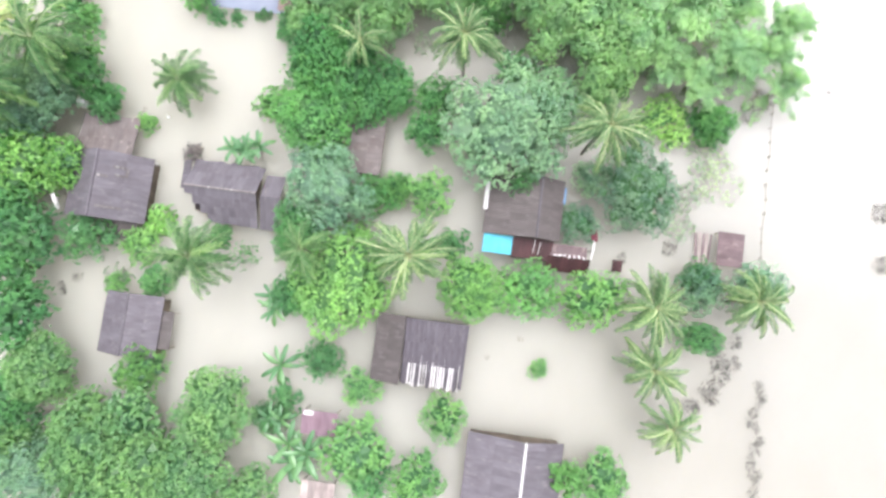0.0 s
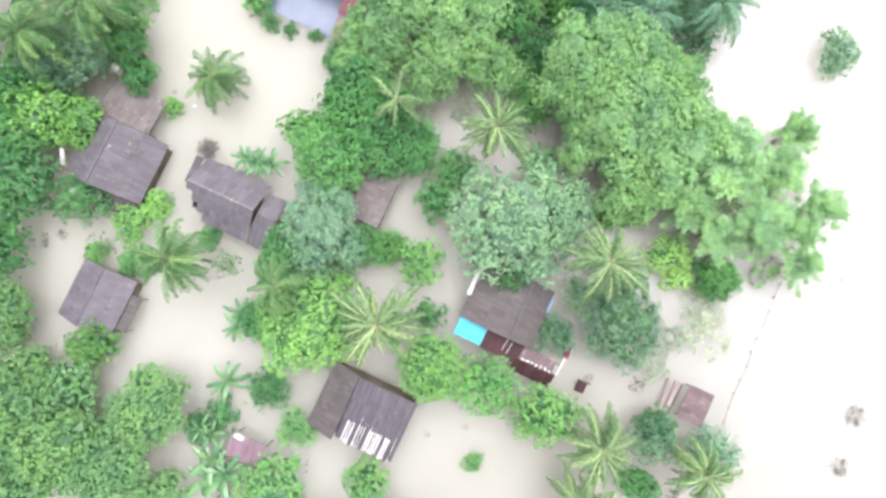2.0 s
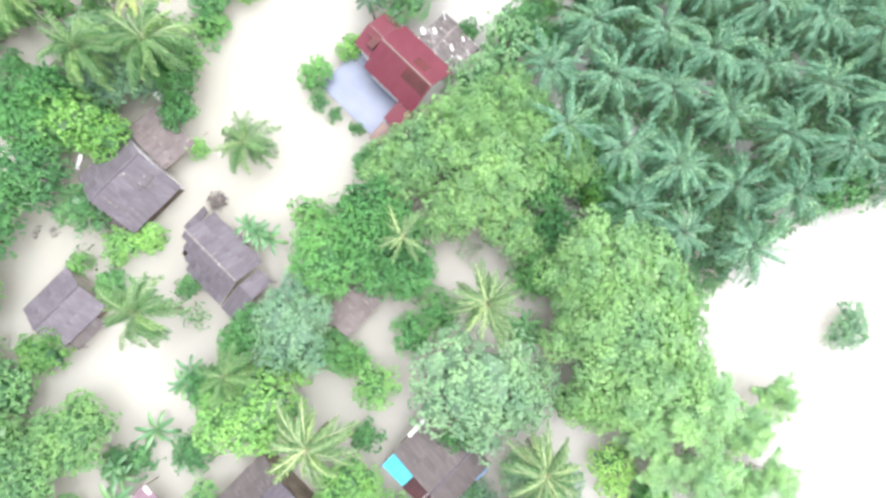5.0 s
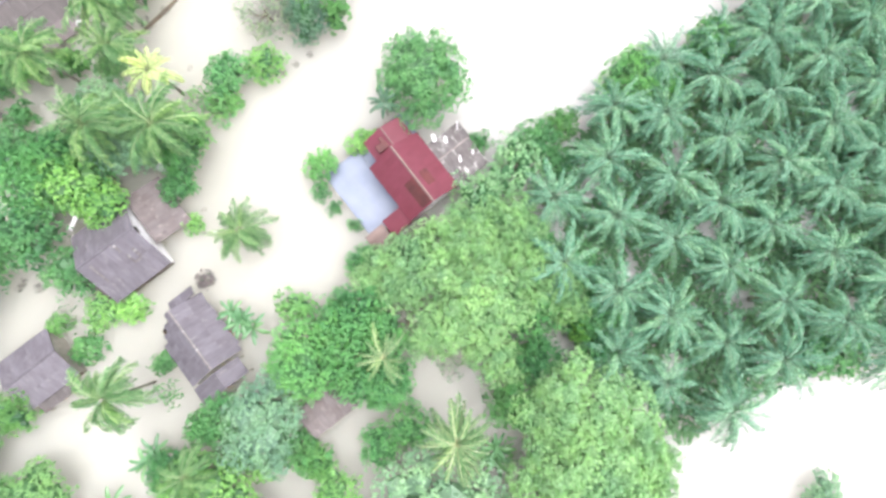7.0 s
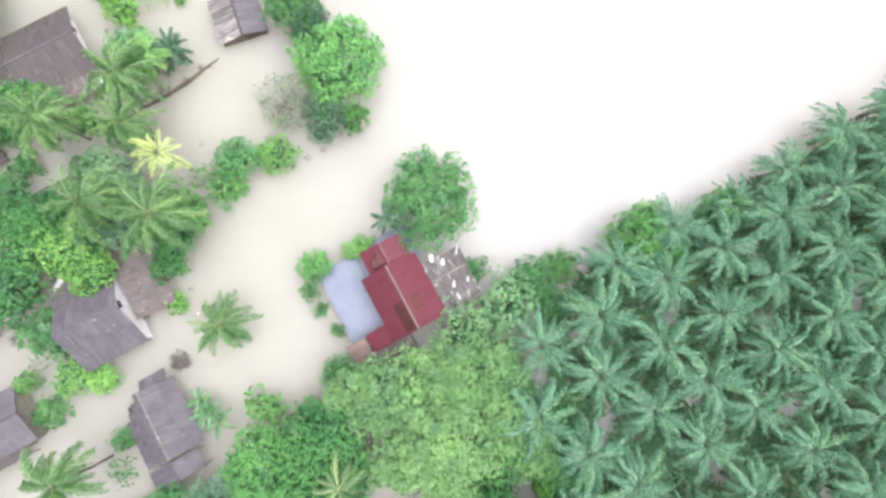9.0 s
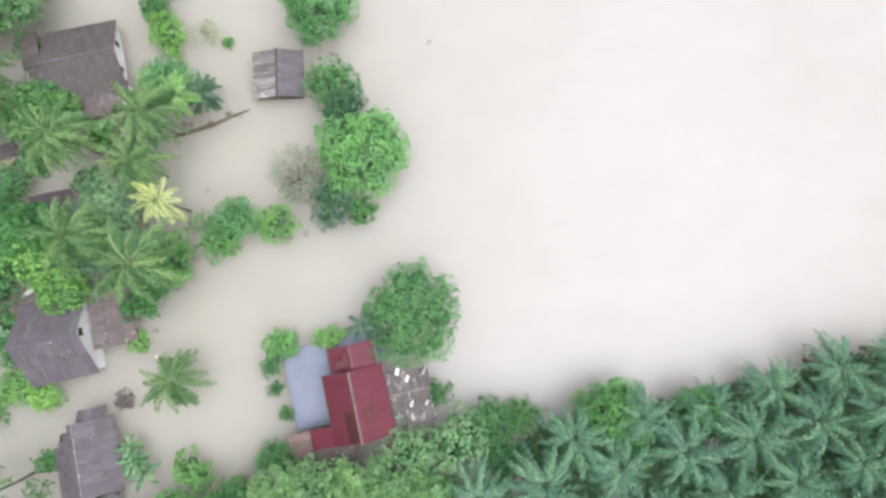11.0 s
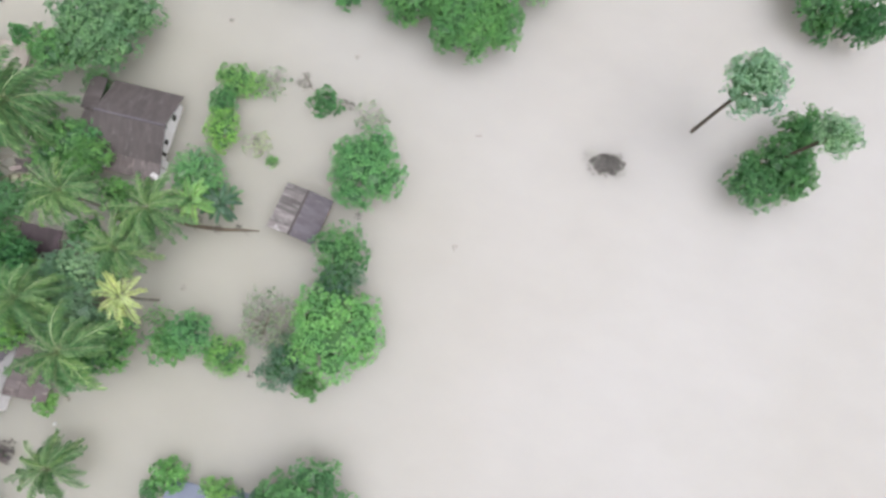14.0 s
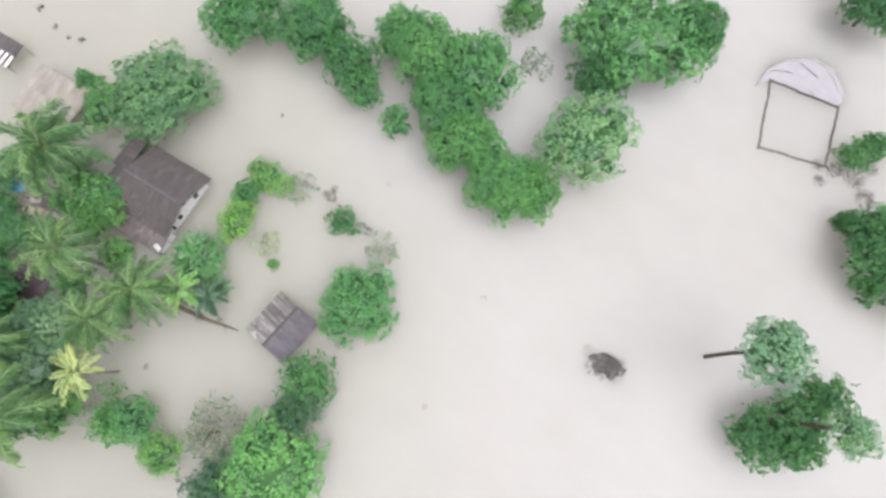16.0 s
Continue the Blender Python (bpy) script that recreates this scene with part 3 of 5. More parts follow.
def roof_slope(parent, p, along, down, L, length, drop, mat, columns=0, rows=2, seed=0, second=None, ragged=0.0):
    """A sloping roof of sheets: p is the top's middle, along and down unit directions on the plan, L its length,
    length its width on the plan, drop its fall. second: another material for the lowest row, in part."""
    rng = random.Random(seed)
    columns = columns or max(2, round(L / 0.95))
    run = math.hypot(length, drop)
    ax, dn = Vector((*along, 0)), Vector((down[0] * length, down[1] * length, -drop)) / run
    up = ax.cross(dn)
    if up.z < 0:
        ax, up = -ax, -up
    base = Matrix((ax, dn, up)).transposed().to_4x4()
    base.translation = Vector(p)
    # battens and lining under the sheets, near-black so that gaps read as shade
    lining = part("roof", mesh_of("roof", *boxes([(-L / 2 + 0.06, L / 2 - 0.06, 0.05, run - 0.12, -0.10, -0.05)] + [(-L / 2, L / 2, run * s - 0.05, run * s + 0.05, -0.15, -0.09) for s in (0.12, 0.5, 0.9)]), UNLIT_BLACK), parent, base)
    w = L / columns
    rowlen = run / rows
    shared = {}
    for r in range(rows):
        for c in range(columns):
            m = mat
            if second and r == rows - 1 and rng.random() < second[1]:
                m = second[0]
            extra = rng.choice((0.0, 0.12, 0.25)) * ragged if r == rows - 1 else 0.12
            key = (m.name, round(extra, 3))
            if key not in shared:
                shared[key] = sheet_mesh("roof_sheet", w * 1.04, rowlen + extra, m)
            lift = 0.0
            if second and m is second[0]:
                lift = rng.uniform(0.0, 0.8) * ragged
                shared[key] = sheet_mesh("roof_sheet", w * rng.choice((0.3, 0.45, 0.6, 0.85)), rowlen + extra + lift, m)
            local = Matrix.Translation((0, -lift, 0.03 if lift else 0.0)) @ pose(-L / 2 + w * (c + 0.5) + rng.uniform(-0.015, 0.015), rowlen * r + rng.uniform(-0.02, 0.03), 0.05 * (rows - 1 - r) + 0.012 * (c % 2) + rng.uniform(0, 0.012), rng.uniform(-0.25, 0.25), rng.uniform(-0.5, 0.5), rng.uniform(-0.35, 0.35))
            part("roof_sheet", shared[key], lining, local)
    return base


def ridge_cap(parent, p0, p1, mat, radius=0.16):
    V, F = sticks([(p0, p1, radius, radius)], 6)
    part("ridge_cap", mesh_of("ridge_cap", V, F, mat), parent)


def gable_house(name, label, x0, x1, y0, y1, ridge, eaves, top, roof_mat, axis="y", at=None, walls=WALL_WOOD, gables=None, seed=0, yaw=0.0, centre=None, over=0.45, rows=2, other=None, cap=None, ragged=0.0, steps=0):
    """A house under a gable roof. The box is the roof's plan; eaves are the heights of the low and the high side's eaves."""
    cx, cy = centre or ((x0 + x1) / 2, (y0 + y1) / 2)
    ho = thing(name, cx, cy, 0, yaw, label, "house")
    x0, x1, y0, y1 = x0 - (x0 + x1) / 2, x1 - (x0 + x1) / 2, y0 - (y0 + y1) / 2, y1 - (y0 + y1) / 2
    if axis == "y":
        r = (at - cx) if at is not None else 0.0
        roof_slope(ho, (r, (y0 + y1) / 2, top), (0, 1), (-1, 0), y1 - y0, r - x0, top - eaves[0], roof_mat, seed=seed, rows=rows, ragged=ragged)
        roof_slope(ho, (r, (y0 + y1) / 2, top), (0, 1), (1, 0), y1 - y0, x1 - r, top - eaves[1], other or roof_mat, seed=seed + 1, rows=rows, ragged=ragged)
        ridge_cap(ho, (r, y0, top + 0.06), (r, y1, top + 0.06), cap or roof_mat)
        wx0, wx1, wy0, wy1 = x0 + over, x1 - over, y0 + over, y1 - over
        za, zb = eaves[0] + over * (top - eaves[0]) / (r - x0) - 0.16, eaves[1] + over * (top - eaves[1]) / (x1 - r) - 0.16
        for side, yy in (("low", wy0), ("high", wy1)):
            gm = gables[0 if side == "low" else 1] if gables else walls
            for xa, xb, ta, tb in ((wx0, r, za, top - 0.2), (r, wx1, top - 0.2, zb)):
                part("gable_wall", mesh_of("gable_wall", *wall_mesh(xa, xb, yy, yy, -1.0, ta, tb), gm), ho)
        for xx, zz in ((wx0, za), (wx1, zb)):
            V, F = wall_mesh(xx, xx, wy0, wy1, -1.0, zz, zz, axis="y")
            part("side_wall", mesh_of("side_wall", V, F, walls), ho)
    else:
        r = (at - cy) if at is not None else 0.0
        for k in range(max(1, steps)):
            # a stepped west end: each lower strip starts further in
            xs, n_s = x0 + 0.95 * k, max(1, steps)
            roof_slope(ho, ((xs + x1) / 2, r - (r - y0) * k / n_s, top - (top - eaves[0]) * k / n_s - 0.03 * k), (1, 0), (0, -1), x1 - xs, (r - y0) / n_s, (top - eaves[0]) / n_s, roof_mat, seed=seed + k, rows=rows if n_s == 1 else 1, ragged=ragged)
        roof_slope(ho, ((x0 + x1) / 2, r, top), (1, 0), (0, 1), x1 - x0, y1 - r, top - eaves[1], other or roof_mat, seed=seed + 1, rows=rows, ragged=ragged)
        ridge_cap(ho, (x0, r, top + 0.06), (x1, r, top + 0.06), cap or roof_mat)
        wx0, wx1, wy0, wy1 = x0 + over, x1 - over, y0 + over, y1 - over
        za, zb = eaves[0] + over * (top - eaves[0]) / (r - y0) - 0.16, eaves[1] + over * (top - eaves[1]) / (y1 - r) - 0.16
        for side, xx in (("low", wx0), ("high", wx1)):
            gm = gables[0 if side == "low" else 1] if gables else walls
            for ya, yb, ta, tb in ((wy0, r, za, top - 0.2), (r, wy1, top - 0.2, zb)):
                part("gable_wall", mesh_of("gable_wall", *wall_mesh(xx, xx, ya, yb, -1.0, ta, tb, axis="y"), gm), ho)
        for yy, zz in ((wy0, za), (wy1, zb)):
            V, F = wall_mesh(wx0, wx1, yy, yy, -1.0, zz, zz)
            part("side_wall", mesh_of("side_wall", V, F, walls), ho)
    return ho


def lean_to(parent, x0, x1, y0, y1, z_high, z_low, down, mat, seed=0, rows=1, second=None, posts=True, ragged=0.0, columns=0):
    """A single sloping roof on posts, in the plan's coordinates, as parts of a thing whose base is not turned."""
    ox, oy = parent.location.xy
    x0, x1, y0, y1 = x0 - ox, x1 - ox, y0 - oy, y1 - oy
    cx, cy = (x0 + x1) / 2, (y0 + y1) / 2
    spec = {"s": ((cx, y1), (1, 0), (0, -1), x1 - x0, y1 - y0), "n": ((cx, y0), (1, 0), (0, 1), x1 - x0, y1 - y0), "w": ((x1, cy), (0, 1), (-1, 0), y1 - y0, x1 - x0), "e": ((x0, cy), (0, 1), (1, 0), y1 - y0, x1 - x0)}[down]
    roof_slope(parent, (*spec[0], z_high), spec[1], spec[2], spec[3], spec[4], z_high - z_low, mat, seed=seed, rows=rows, second=second, ragged=ragged, columns=columns)
    if posts:
        for px in (x0 + 0.2, x1 - 0.2):
            for py in (y0 + 0.2, y1 - 0.2):
                part("post", mesh_of("post", *sticks([((px, py, -1.0), (px, py, z_low - 0.12), 0.07, 0.06)], 6), WALL_WOOD), parent)


# house with a white north gable, a low annexe and a lean-to
h = gable_house("house", "wooden house with grey roof, white gable and low annexe", -54.1, -42.9, 3.7, 12.6, 0, (2.0, 2.0), 5.4, ROOF_GREY, at=-48.5, gables=(WALL_WOOD, WALL_WHITE), seed=11)
lean_to(h, -53.8, -46.0, 12.7, 18.0, 2.4, 1.7, "n", ROOF_BROWN, 12, rows=3, ragged=1.0)
lean_to(h, -48.2, -44.0, 1.3, 3.9, 1.8, 1.2, "s", ROOF_DARK, 13)
ox, oy = h.location.xy
part("gable_vent", mesh_of("gable_vent", *boxes([(-0.5, 0.5, -0.05, 0.05, 0, 0.7)]), UNLIT_BLACK), h, pose(-48.6 - ox, 12.27 - oy, 3.6))
part("fallen_sheet", sheet_mesh("fallen_sheet", 0.6, 2.2, ROOF_WHITE), h, pose(-55.0 - ox, 4.2 - oy, 2.0, 15, 0, 20), "white loose roofing sheet")

for px, py, w, l in ((-46.1, 10.6, 1.5, 0.3), (-45.9, 9.5, 1.4, 0.26), (-45.3, 10.0, 0.24, 1.0), (-47.6, 9.2, 1.2, 0.3), (-46.6, 5.2, 3.0, 0.25)):
    part("patch", mesh_of("patch", *boxes([(-w / 2, w / 2, -l / 2, l / 2, 0, 0.03)]), ROOF_BLOTCHED), h, pose(px - ox, py - oy, 5.56 - 0.607 * (px + 48.5), 0, 31.3, 0), "pale worn strip of roofing")

# long house with a stepped west end and a lower east extension
h = gable_house("house", "wooden house with weathered grey ridged roof and lower extension", -37.2, -27.6, 5.3, 13.3, 0, (2.0, 2.0), 4.3, ROOF_GREY, axis="x", at=9.5, seed=21, rows=2, other=ROOF_GREY, ragged=1.0, cap=ROOF_BOARD, steps=4, gables=(ROOF_DARK, WALL_WOOD), over=1.2)
ox, oy = h.location.xy
lean_to(h, -27.2, -24.6, 5.0, 9.3, 3.7, 1.9, "s", ROOF_GREY, 22)
lean_to(h, -27.2, -24.6, 9.3, 12.4, 3.7, 2.3, "n", ROOF_GREY, 23)
lean_to(h, -38.6, -37.2, 9.2, 13.0, 3.2, 2.4, "w", ROOF_GREY, 24, posts=False)

# square house under plain grey sheets
h = gable_house("house", "square wooden house with dull grey roof standing in water", -46.0, -38.2, -13.7, -5.6, 0, (2.4, 2.4), 3.7, ROOF_GREY, at=-42.3, seed=31, gables=(WALL_WOOD, ROOF_TAN))
lean_to(h, -38.3, -36.9, -12.5, -7.5, 2.1, 1.7, "e", ROOF_DARK, 32)

# house with blue tarpaulin, red porch and brown kitchen roof
h = gable_house("house", "wooden house with dark roof, blue tarpaulin and red porch roof", 2.4, 12.4, 8.3, 16.2, 0, (3.7, 3.7), 5.2, ROOF_DARK, at=9.2, seed=41, cap=ROOF_GREY)
ox, oy = h.location.xy
lean_to(h, 2.7, 6.4, 5.9, 8.3, 3.4, 3.0, "s", TARP_BLUE, 42, columns=2)
lean_to(h, 6.5, 11.7, 5.7, 8.3, 3.4, 2.7, "s", ROOF_MAROON, 43)
lean_to(h, 11.6, 16.3, 6.5, 8.1, 3.1, 2.8, "n", ROOF_PURPLE, 44)
lean_to(h, 11.3, 16.8, 4.6, 6.5, 3.1, 1.9, "s", ROOF_MAROON, 45)
part("fallen_sheet", sheet_mesh("fallen_sheet", 0.55, 3.6, ROOF_WHITE), h, pose(2.35 - ox, 11.3 - oy, 4.3, 0, -6, 0), "white sheet lying along the eave")
for px, py in ((9.4, 7.4), (10.1, 7.2)):
    part("batten", mesh_of("batten", *sticks([((0, 0.8, 0.24), (-0.12, -0.85, -0.2), 0.05, 0.05)], 6), ROOF_WHITE), h, pose(px - ox, py - oy, 3.25), "pale batten lying on the porch roof")
for k in range(7):
    part("brick", mesh_of("brick", *boxes([(-0.2, 0.2, -0.1, 0.1, 0, 0.1)]), ROOF_WHITE), h, pose(12.2 + 0.62 * k - ox, 6.6 + 0.05 * (k % 3) - oy, 3.16, 0, 0, 23 * k), "white brick weighing down the sheets")
part("pole", mesh_of("pole", *sticks([((0.12, 1.3, 0.1), (-0.12, -1.3, 0.05), 0.09, 0.08)], 6), ROOF_WHITE), h, pose(17.0 - ox, 7.8 - oy, 3.0), "white pole beside the kitchen")
part("post", mesh_of("post", *sticks([((0, 0, -1), (0, 0, 3.0), 0.07, 0.06)], 6), WALL_WOOD), h, pose(17.0 - ox, 7.8 - oy, 0))
part("red_sheet", sheet_mesh("red_sheet", 0.9, 1.6, ROOF_RED), h, pose(17.2 - ox, 9.0 - oy, 2.5, 12, 0, 10), "bright red loose sheet")
part("post", mesh_of("post", *sticks([((0, 0, -1), (0, 0, 2.5), 0.06, 0.05)], 6), WALL_WOOD), h, pose(17.2 - ox, 9.4 - oy, 0))
part("blue_strip", mesh_of("blue_strip", *boxes([(-0.16, 0.16, -1.1, 1.1, -0.4, 0.02)]), BLUE_PLASTIC), h, pose(12.5 - ox, 14.4 - oy, 3.5), "blue sheet hung at the eave")
lean_to(h, 20.4, 21.7, 5.6, 7.2, 0.8, 0.6, "s", ROOF_MAROON, 47)

# house with a dark side roof and bare zinc sheet ends
h = thing("house", -3.6, -8.0, 0, 0, "wooden house with grey roof and bare white sheets at its eave", "house")
lean_to(h, -5.7, 2.2, -12.2, -3.8, 5.0, 3.4, "s", ROOF_GREY, 51, rows=3, second=(ROOF_WHITE, 0.72), ragged=1.3, columns=21)
lean_to(h, -9.6, -5.75, -12.3, -3.7, 5.0, 3.4, "w", ROOF_DARK, 52, rows=2)
ox, oy = h.location.xy
for x0, x1, y0, y1, ax, za, zb in ((-9.1, 1.8, -11.6, -11.6, "x", 3.2, 3.2), (-9.1, 1.8, -4.2, -4.2, "x", 3.3, 4.6), (-9.1, -9.1, -11.6, -4.2, "y", 3.2, 3.2), (1.8, 1.8, -11.6, -4.2, "y", 3.1, 4.5)):
    part("wall", mesh_of("wall", *wall_mesh(x0 - ox, x1 - ox, y0 - oy, y1 - oy, -1.0, za, zb, axis=ax), WALL_WOOD), h)

# large house at the south end
h = gable_house("house", "large house with pale grey roof and white ridge cap", 3.9, 16.2, -28.5, -17.3, 0, (2.5, 2.5), 4.5, ROOF_GREY, at=11.1, seed=61, cap=ROOF_WHITE)

# half-hidden house among trees
h = thing("house", -14.2, 17.8, 0, 0, "low house with brown roof half hidden under trees", "house")
lean_to(h, -16.6, -12.2, 14.2, 21.2, 3.1, 2.4, "e", ROOF_BROWN, 71, rows=2)
ox, oy = h.location.xy
for x0, x1, y0, y1, ax in ((-16.2, -12.6, 14.5, 14.5, "x"), (-16.2, -12.6, 20.9, 20.9, "x"), (-16.2, -16.2, 14.5, 20.9, "y"), (-12.6, -12.6, 14.5, 20.9, "y")):
    part("wall", mesh_of("wall", *wall_mesh(x0 - ox, x1 - ox, y0 - oy, y1 - oy, -1.0, 2.3, 2.3, axis=ax), WALL_WOOD), h)

# house with a white north gable and a side lean-to
h = gable_house("house", "wooden house with dark ribbed roof and whitewashed gable wall", -90.8, -80.4, 12.4, 22.7, 0, (2.0, 2.0), 3.9, ROOF_DARK, at=-85.5, gables=(WALL_WOOD, WALL_WHITE), seed=81, cap=ROOF_GREY, over=0.9)
lean_to(h, -80.4, -78.0, 13.2, 22.7, 2.0, 1.3, "e", ROOF_BROWN, 82)
part("end_wall", mesh_of("end_wall", *wall_mesh(4.3, 7.4, 4.85, 4.85, -1.0, 1.75, 1.0), WALL_WHITE), h, label="whitewashed end wall of the lean-to")
for px, py in ((-78.3, 14.2), (-78.4, 21.9)):
    part("white_sheet", sheet_mesh("white_sheet", 1.3, 0.7, ROOF_WHITE), h, pose(px + 85.6, py - 17.55, 1.5, 12, 0, 70), "bare white sheet at the eave")
lean_to(h, -90.4, -85.5, 9.7, 12.4, 3.4, 3.0, "s", ROOF_DARK, 83)
lean_to(h, -85.5, -80.5, 10.2, 12.4, 3.2, 2.8, "s", ROOF_DARK, 84)
ox, oy = h.location.xy
for gx, gz, w, hh in ((-85.7, 2.3, 0.5, 0.5), (-83.9, 0.8, 0.7, 0.8), (-87.6, 0.9, 0.8, 0.8), (-82.2, 0.3, 0.5, 0.9)):
    part("window", mesh_of("window", *boxes([(-w / 2, w / 2, -0.05, 0.06, 0, hh)]), UNLIT_BLACK), h, pose(gx - ox, 21.9 - oy, gz), "dark opening")

# small timber hut by the open water
h = gable_house("hut", "small wooden hut with faded grey board roof", -3.4, 3.4, -3.55, 3.55, 0, (1.3, 1.3), 2.2, ROOF_BOARD, axis="x", seed=91, yaw=-9.5, centre=(-78.4, 43.3), rows=1, other=ROOF_GREY, cap=ROOF_DARK, over=0.35)
h["category"] = "hut"

# red-roofed house with wings, apron and grey shed
h = gable_house("house", "house with dark red metal roof and bluish concrete apron", -36.2, -27.1, 41.6, 49.6, 0, (3.8, 3.8), 6.0, ROOF_RED, axis="x", at=45.5, seed=101, cap=ROOF_PINK, walls=WALL_WHITE)
lean_to(h, -39.4, -36.2, 46.0, 49.0, 5.0, 3.9, "n", ROOF_RED, 102, posts=False)
lean_to(h, -39.4, -36.2, 43.0, 46.0, 5.0, 3.9, "s", ROOF_RED, 103, posts=False)
lean_to(h, -29.6, -27.0, 38.6, 41.6, 3.6, 2.9, "s", ROOF_RED, 104)
lean_to(h, -29.4, -24.4, 35.4, 38.4, 2.7, 2.2, "s", ROOF_PINK, 105)
lean_to(h, -27.0, -24.4, 38.6, 44.0, 2.7, 2.0, "e", ROOF_BROWN, 106)
ox, oy = h.location.xy
for x0, x1, y0, y1, ax, z1 in ((-39.0, -36.3, 43.4, 43.4, "x", 3.9), (-39.0, -36.3, 48.6, 48.6, "x", 3.9), (-39.0, -39.0, 43.4, 48.6, "y", 3.9)):
    part("wing_wall", mesh_of("wing_wall", *wall_mesh(x0 - ox, x1 - ox, y0 - oy, y1 - oy, -1.0, z1, z1, axis=ax), WALL_WHITE), h)
ridge_cap(h, (-39.4 - ox, 46.0 - oy, 5.06), (-36.3 - ox, 46.0 - oy, 5.06), ROOF_PINK, 0.09)
# darker replaced sheets on both slopes near the east end, and dark maroon blocks on the wing
part("patch_sheet", sheet_mesh("patch_sheet", 3.9, 1.7, ROOF_PATCH), h, pose(-29.3 - ox, 45.3 - oy, 6.0, -29.4, 0, 180), "brown-red roofing sheet")
part("patch_sheet", sheet_mesh("patch_sheet", 2.2, 1.3, ROOF_PATCH), h, pose(-30.3 - ox, 46.3 - oy, 5.68, -28.2, 0, 0), "brown-red roofing sheet")
part("wing_notch", mesh_of("wing_notch", *boxes([(-0.55, 0.55, -1.15, 0.95, -0.3, 0.1)]), ROOF_PATCH), h, pose(-37.2 - ox, 45.0 - oy, 4.75), "dark maroon block on the wing roof")
part("wing_notch", mesh_of("wing_notch", *boxes([(-0.75, 0.0, -0.35, 0.45, -0.3, 0.1)]), ROOF_PATCH), h, pose(-37.7 - ox, 45.2 - oy, 4.72), "dark maroon block on the wing roof")
shed = thing("shed", -30.8, 52.0, 0, 0, "shed with blotched grey and white sheet roof", "shed")
lean_to(shed, -34.3, -31.6, 49.5, 55.2, 2.6, 2.2, "w", ROOF_BLOTCHED, 107, rows=2)
lean_to(shed, -31.6, -27.3, 49.5, 55.0, 2.6, 2.2, "e", ROOF_BLOTCHED, 108, rows=2)
ridge_cap(shed, (-0.8, -2.5, 2.66), (-0.8, 2.9, 2.68), ROOF_PALE, 0.1)
for px, py, w, l in ((-34.0, 51.0, 0.5, 1.0), (-32.9, 52.1, 0.4, 0.9), (-29.6, 52.0, 0.35, 1.0), (-29.4, 54.0, 0.3, 1.1), (-33.4, 54.4, 0.25, 1.2)):
    part("white_sheet", sheet_mesh("white_sheet", w, l, ROOF_WHITE), shed, pose(px + 30.8, py - 52.0, 2.72 - 0.09 * abs(px + 31.6), 0, 0, 40 + 60 * w), "bare white scrap of sheet")

slab = new("pavement", mesh_of("pavement", *boxes([(-40.4, -29.3, 36.0, 42.0, -0.6, 0.05), (-40.9, -36.0, 42.0, 50.2, -0.6, 0.046)]), CONCRETE))
tagged(slab, "bluish concrete apron just awash beside the red-roofed house", "pavement", kind="structure")

# sheds and small roofs
def shed_at(x0, x1, y0, y1, high, low, down, mat, label, seed, second=None, rows=1):
    s = thing("shed", (x0 + x1) / 2, (y0 + y1) / 2, 0, 0, label, "shed")
    lean_to(s, x0, x1, y0, y1, high, low, down, mat, seed, rows=rows, second=second)
    return s


s = shed_at(33.7, 37.3, 8.2, 12.7, 1.5, 1.2, "e", ROOF_PURPLE, "low shed with rusty purple sheet roof by the fence", 201)
for i in range(5):
    part("plank", mesh_of("plank", *boxes([(-0.16, 0.16, -2.1, 2.1, 0.25, 0.33)]), ROOF_PALE if i % 2 else ROOF_PURPLE), s, pose(-4.1 + 0.45 * i, -0.2 + 0.1 * (i % 2), 0.05 * (i % 3), 0, 0, 4 - 2 * i))
s = shed_at(-17.6, -13.0, -20.5, -17.3, 3.1, 2.7, "s", ROOF_MAUVE, "small shed with faded purple roof and one white sheet", 202)
part("white_sheet", sheet_mesh("white_sheet", 1.3, 0.6, ROOF_WHITE), s, pose(-1.5, 0.95, 3.18, -5, 0, 0), "white roofing sheet")
shed_at(-68.2, -63.9, 7.2, 13.0, 2.3, 1.9, "e", ROOF_PLUM, "small hut with dark maroon roof under palms", 203, rows=2)
shed_at(-92.8, -85.2, -10.2, -0.6, 2.4, 1.8, "e", ROOF_TAN, "building with wide pale tan roof", 204, rows=2)
shed_at(-93.8, -89.6, -19.5, -14.6, 2.4, 2.0, "e", ROOF_DARK, "hut with dark roof and white eave", 205, second=(ROOF_WHITE, 1.0), rows=2)
# pale boat drawn up among palms, under dark boards and loose poles
boat = thing("boat", -74.0, 2.6, 0.0, 109, "pale cream wooden rowing boat moored under palms", "boat")
HV, HF, ring = [], [], 7
for i in range(11):
    u = -1 + 2 * i / 10
    w, rise = 0.62 * (1 - abs(u) ** 2.4) + 0.03, 0.42 + 0.22 * u * u
    for j in range(ring):
        a = math.pi * j / (ring - 1)
        HV.append((2.6 * u, -w * math.cos(a), rise - (rise + 0.12 * (1 - u * u)) * math.sin(a) ** 0.8))
    for j in range(ring):
        a = math.pi * j / (ring - 1)
        HV.append((2.52 * u, -0.9 * w * math.cos(a), rise - (rise - 0.02) * math.sin(a) ** 0.8))
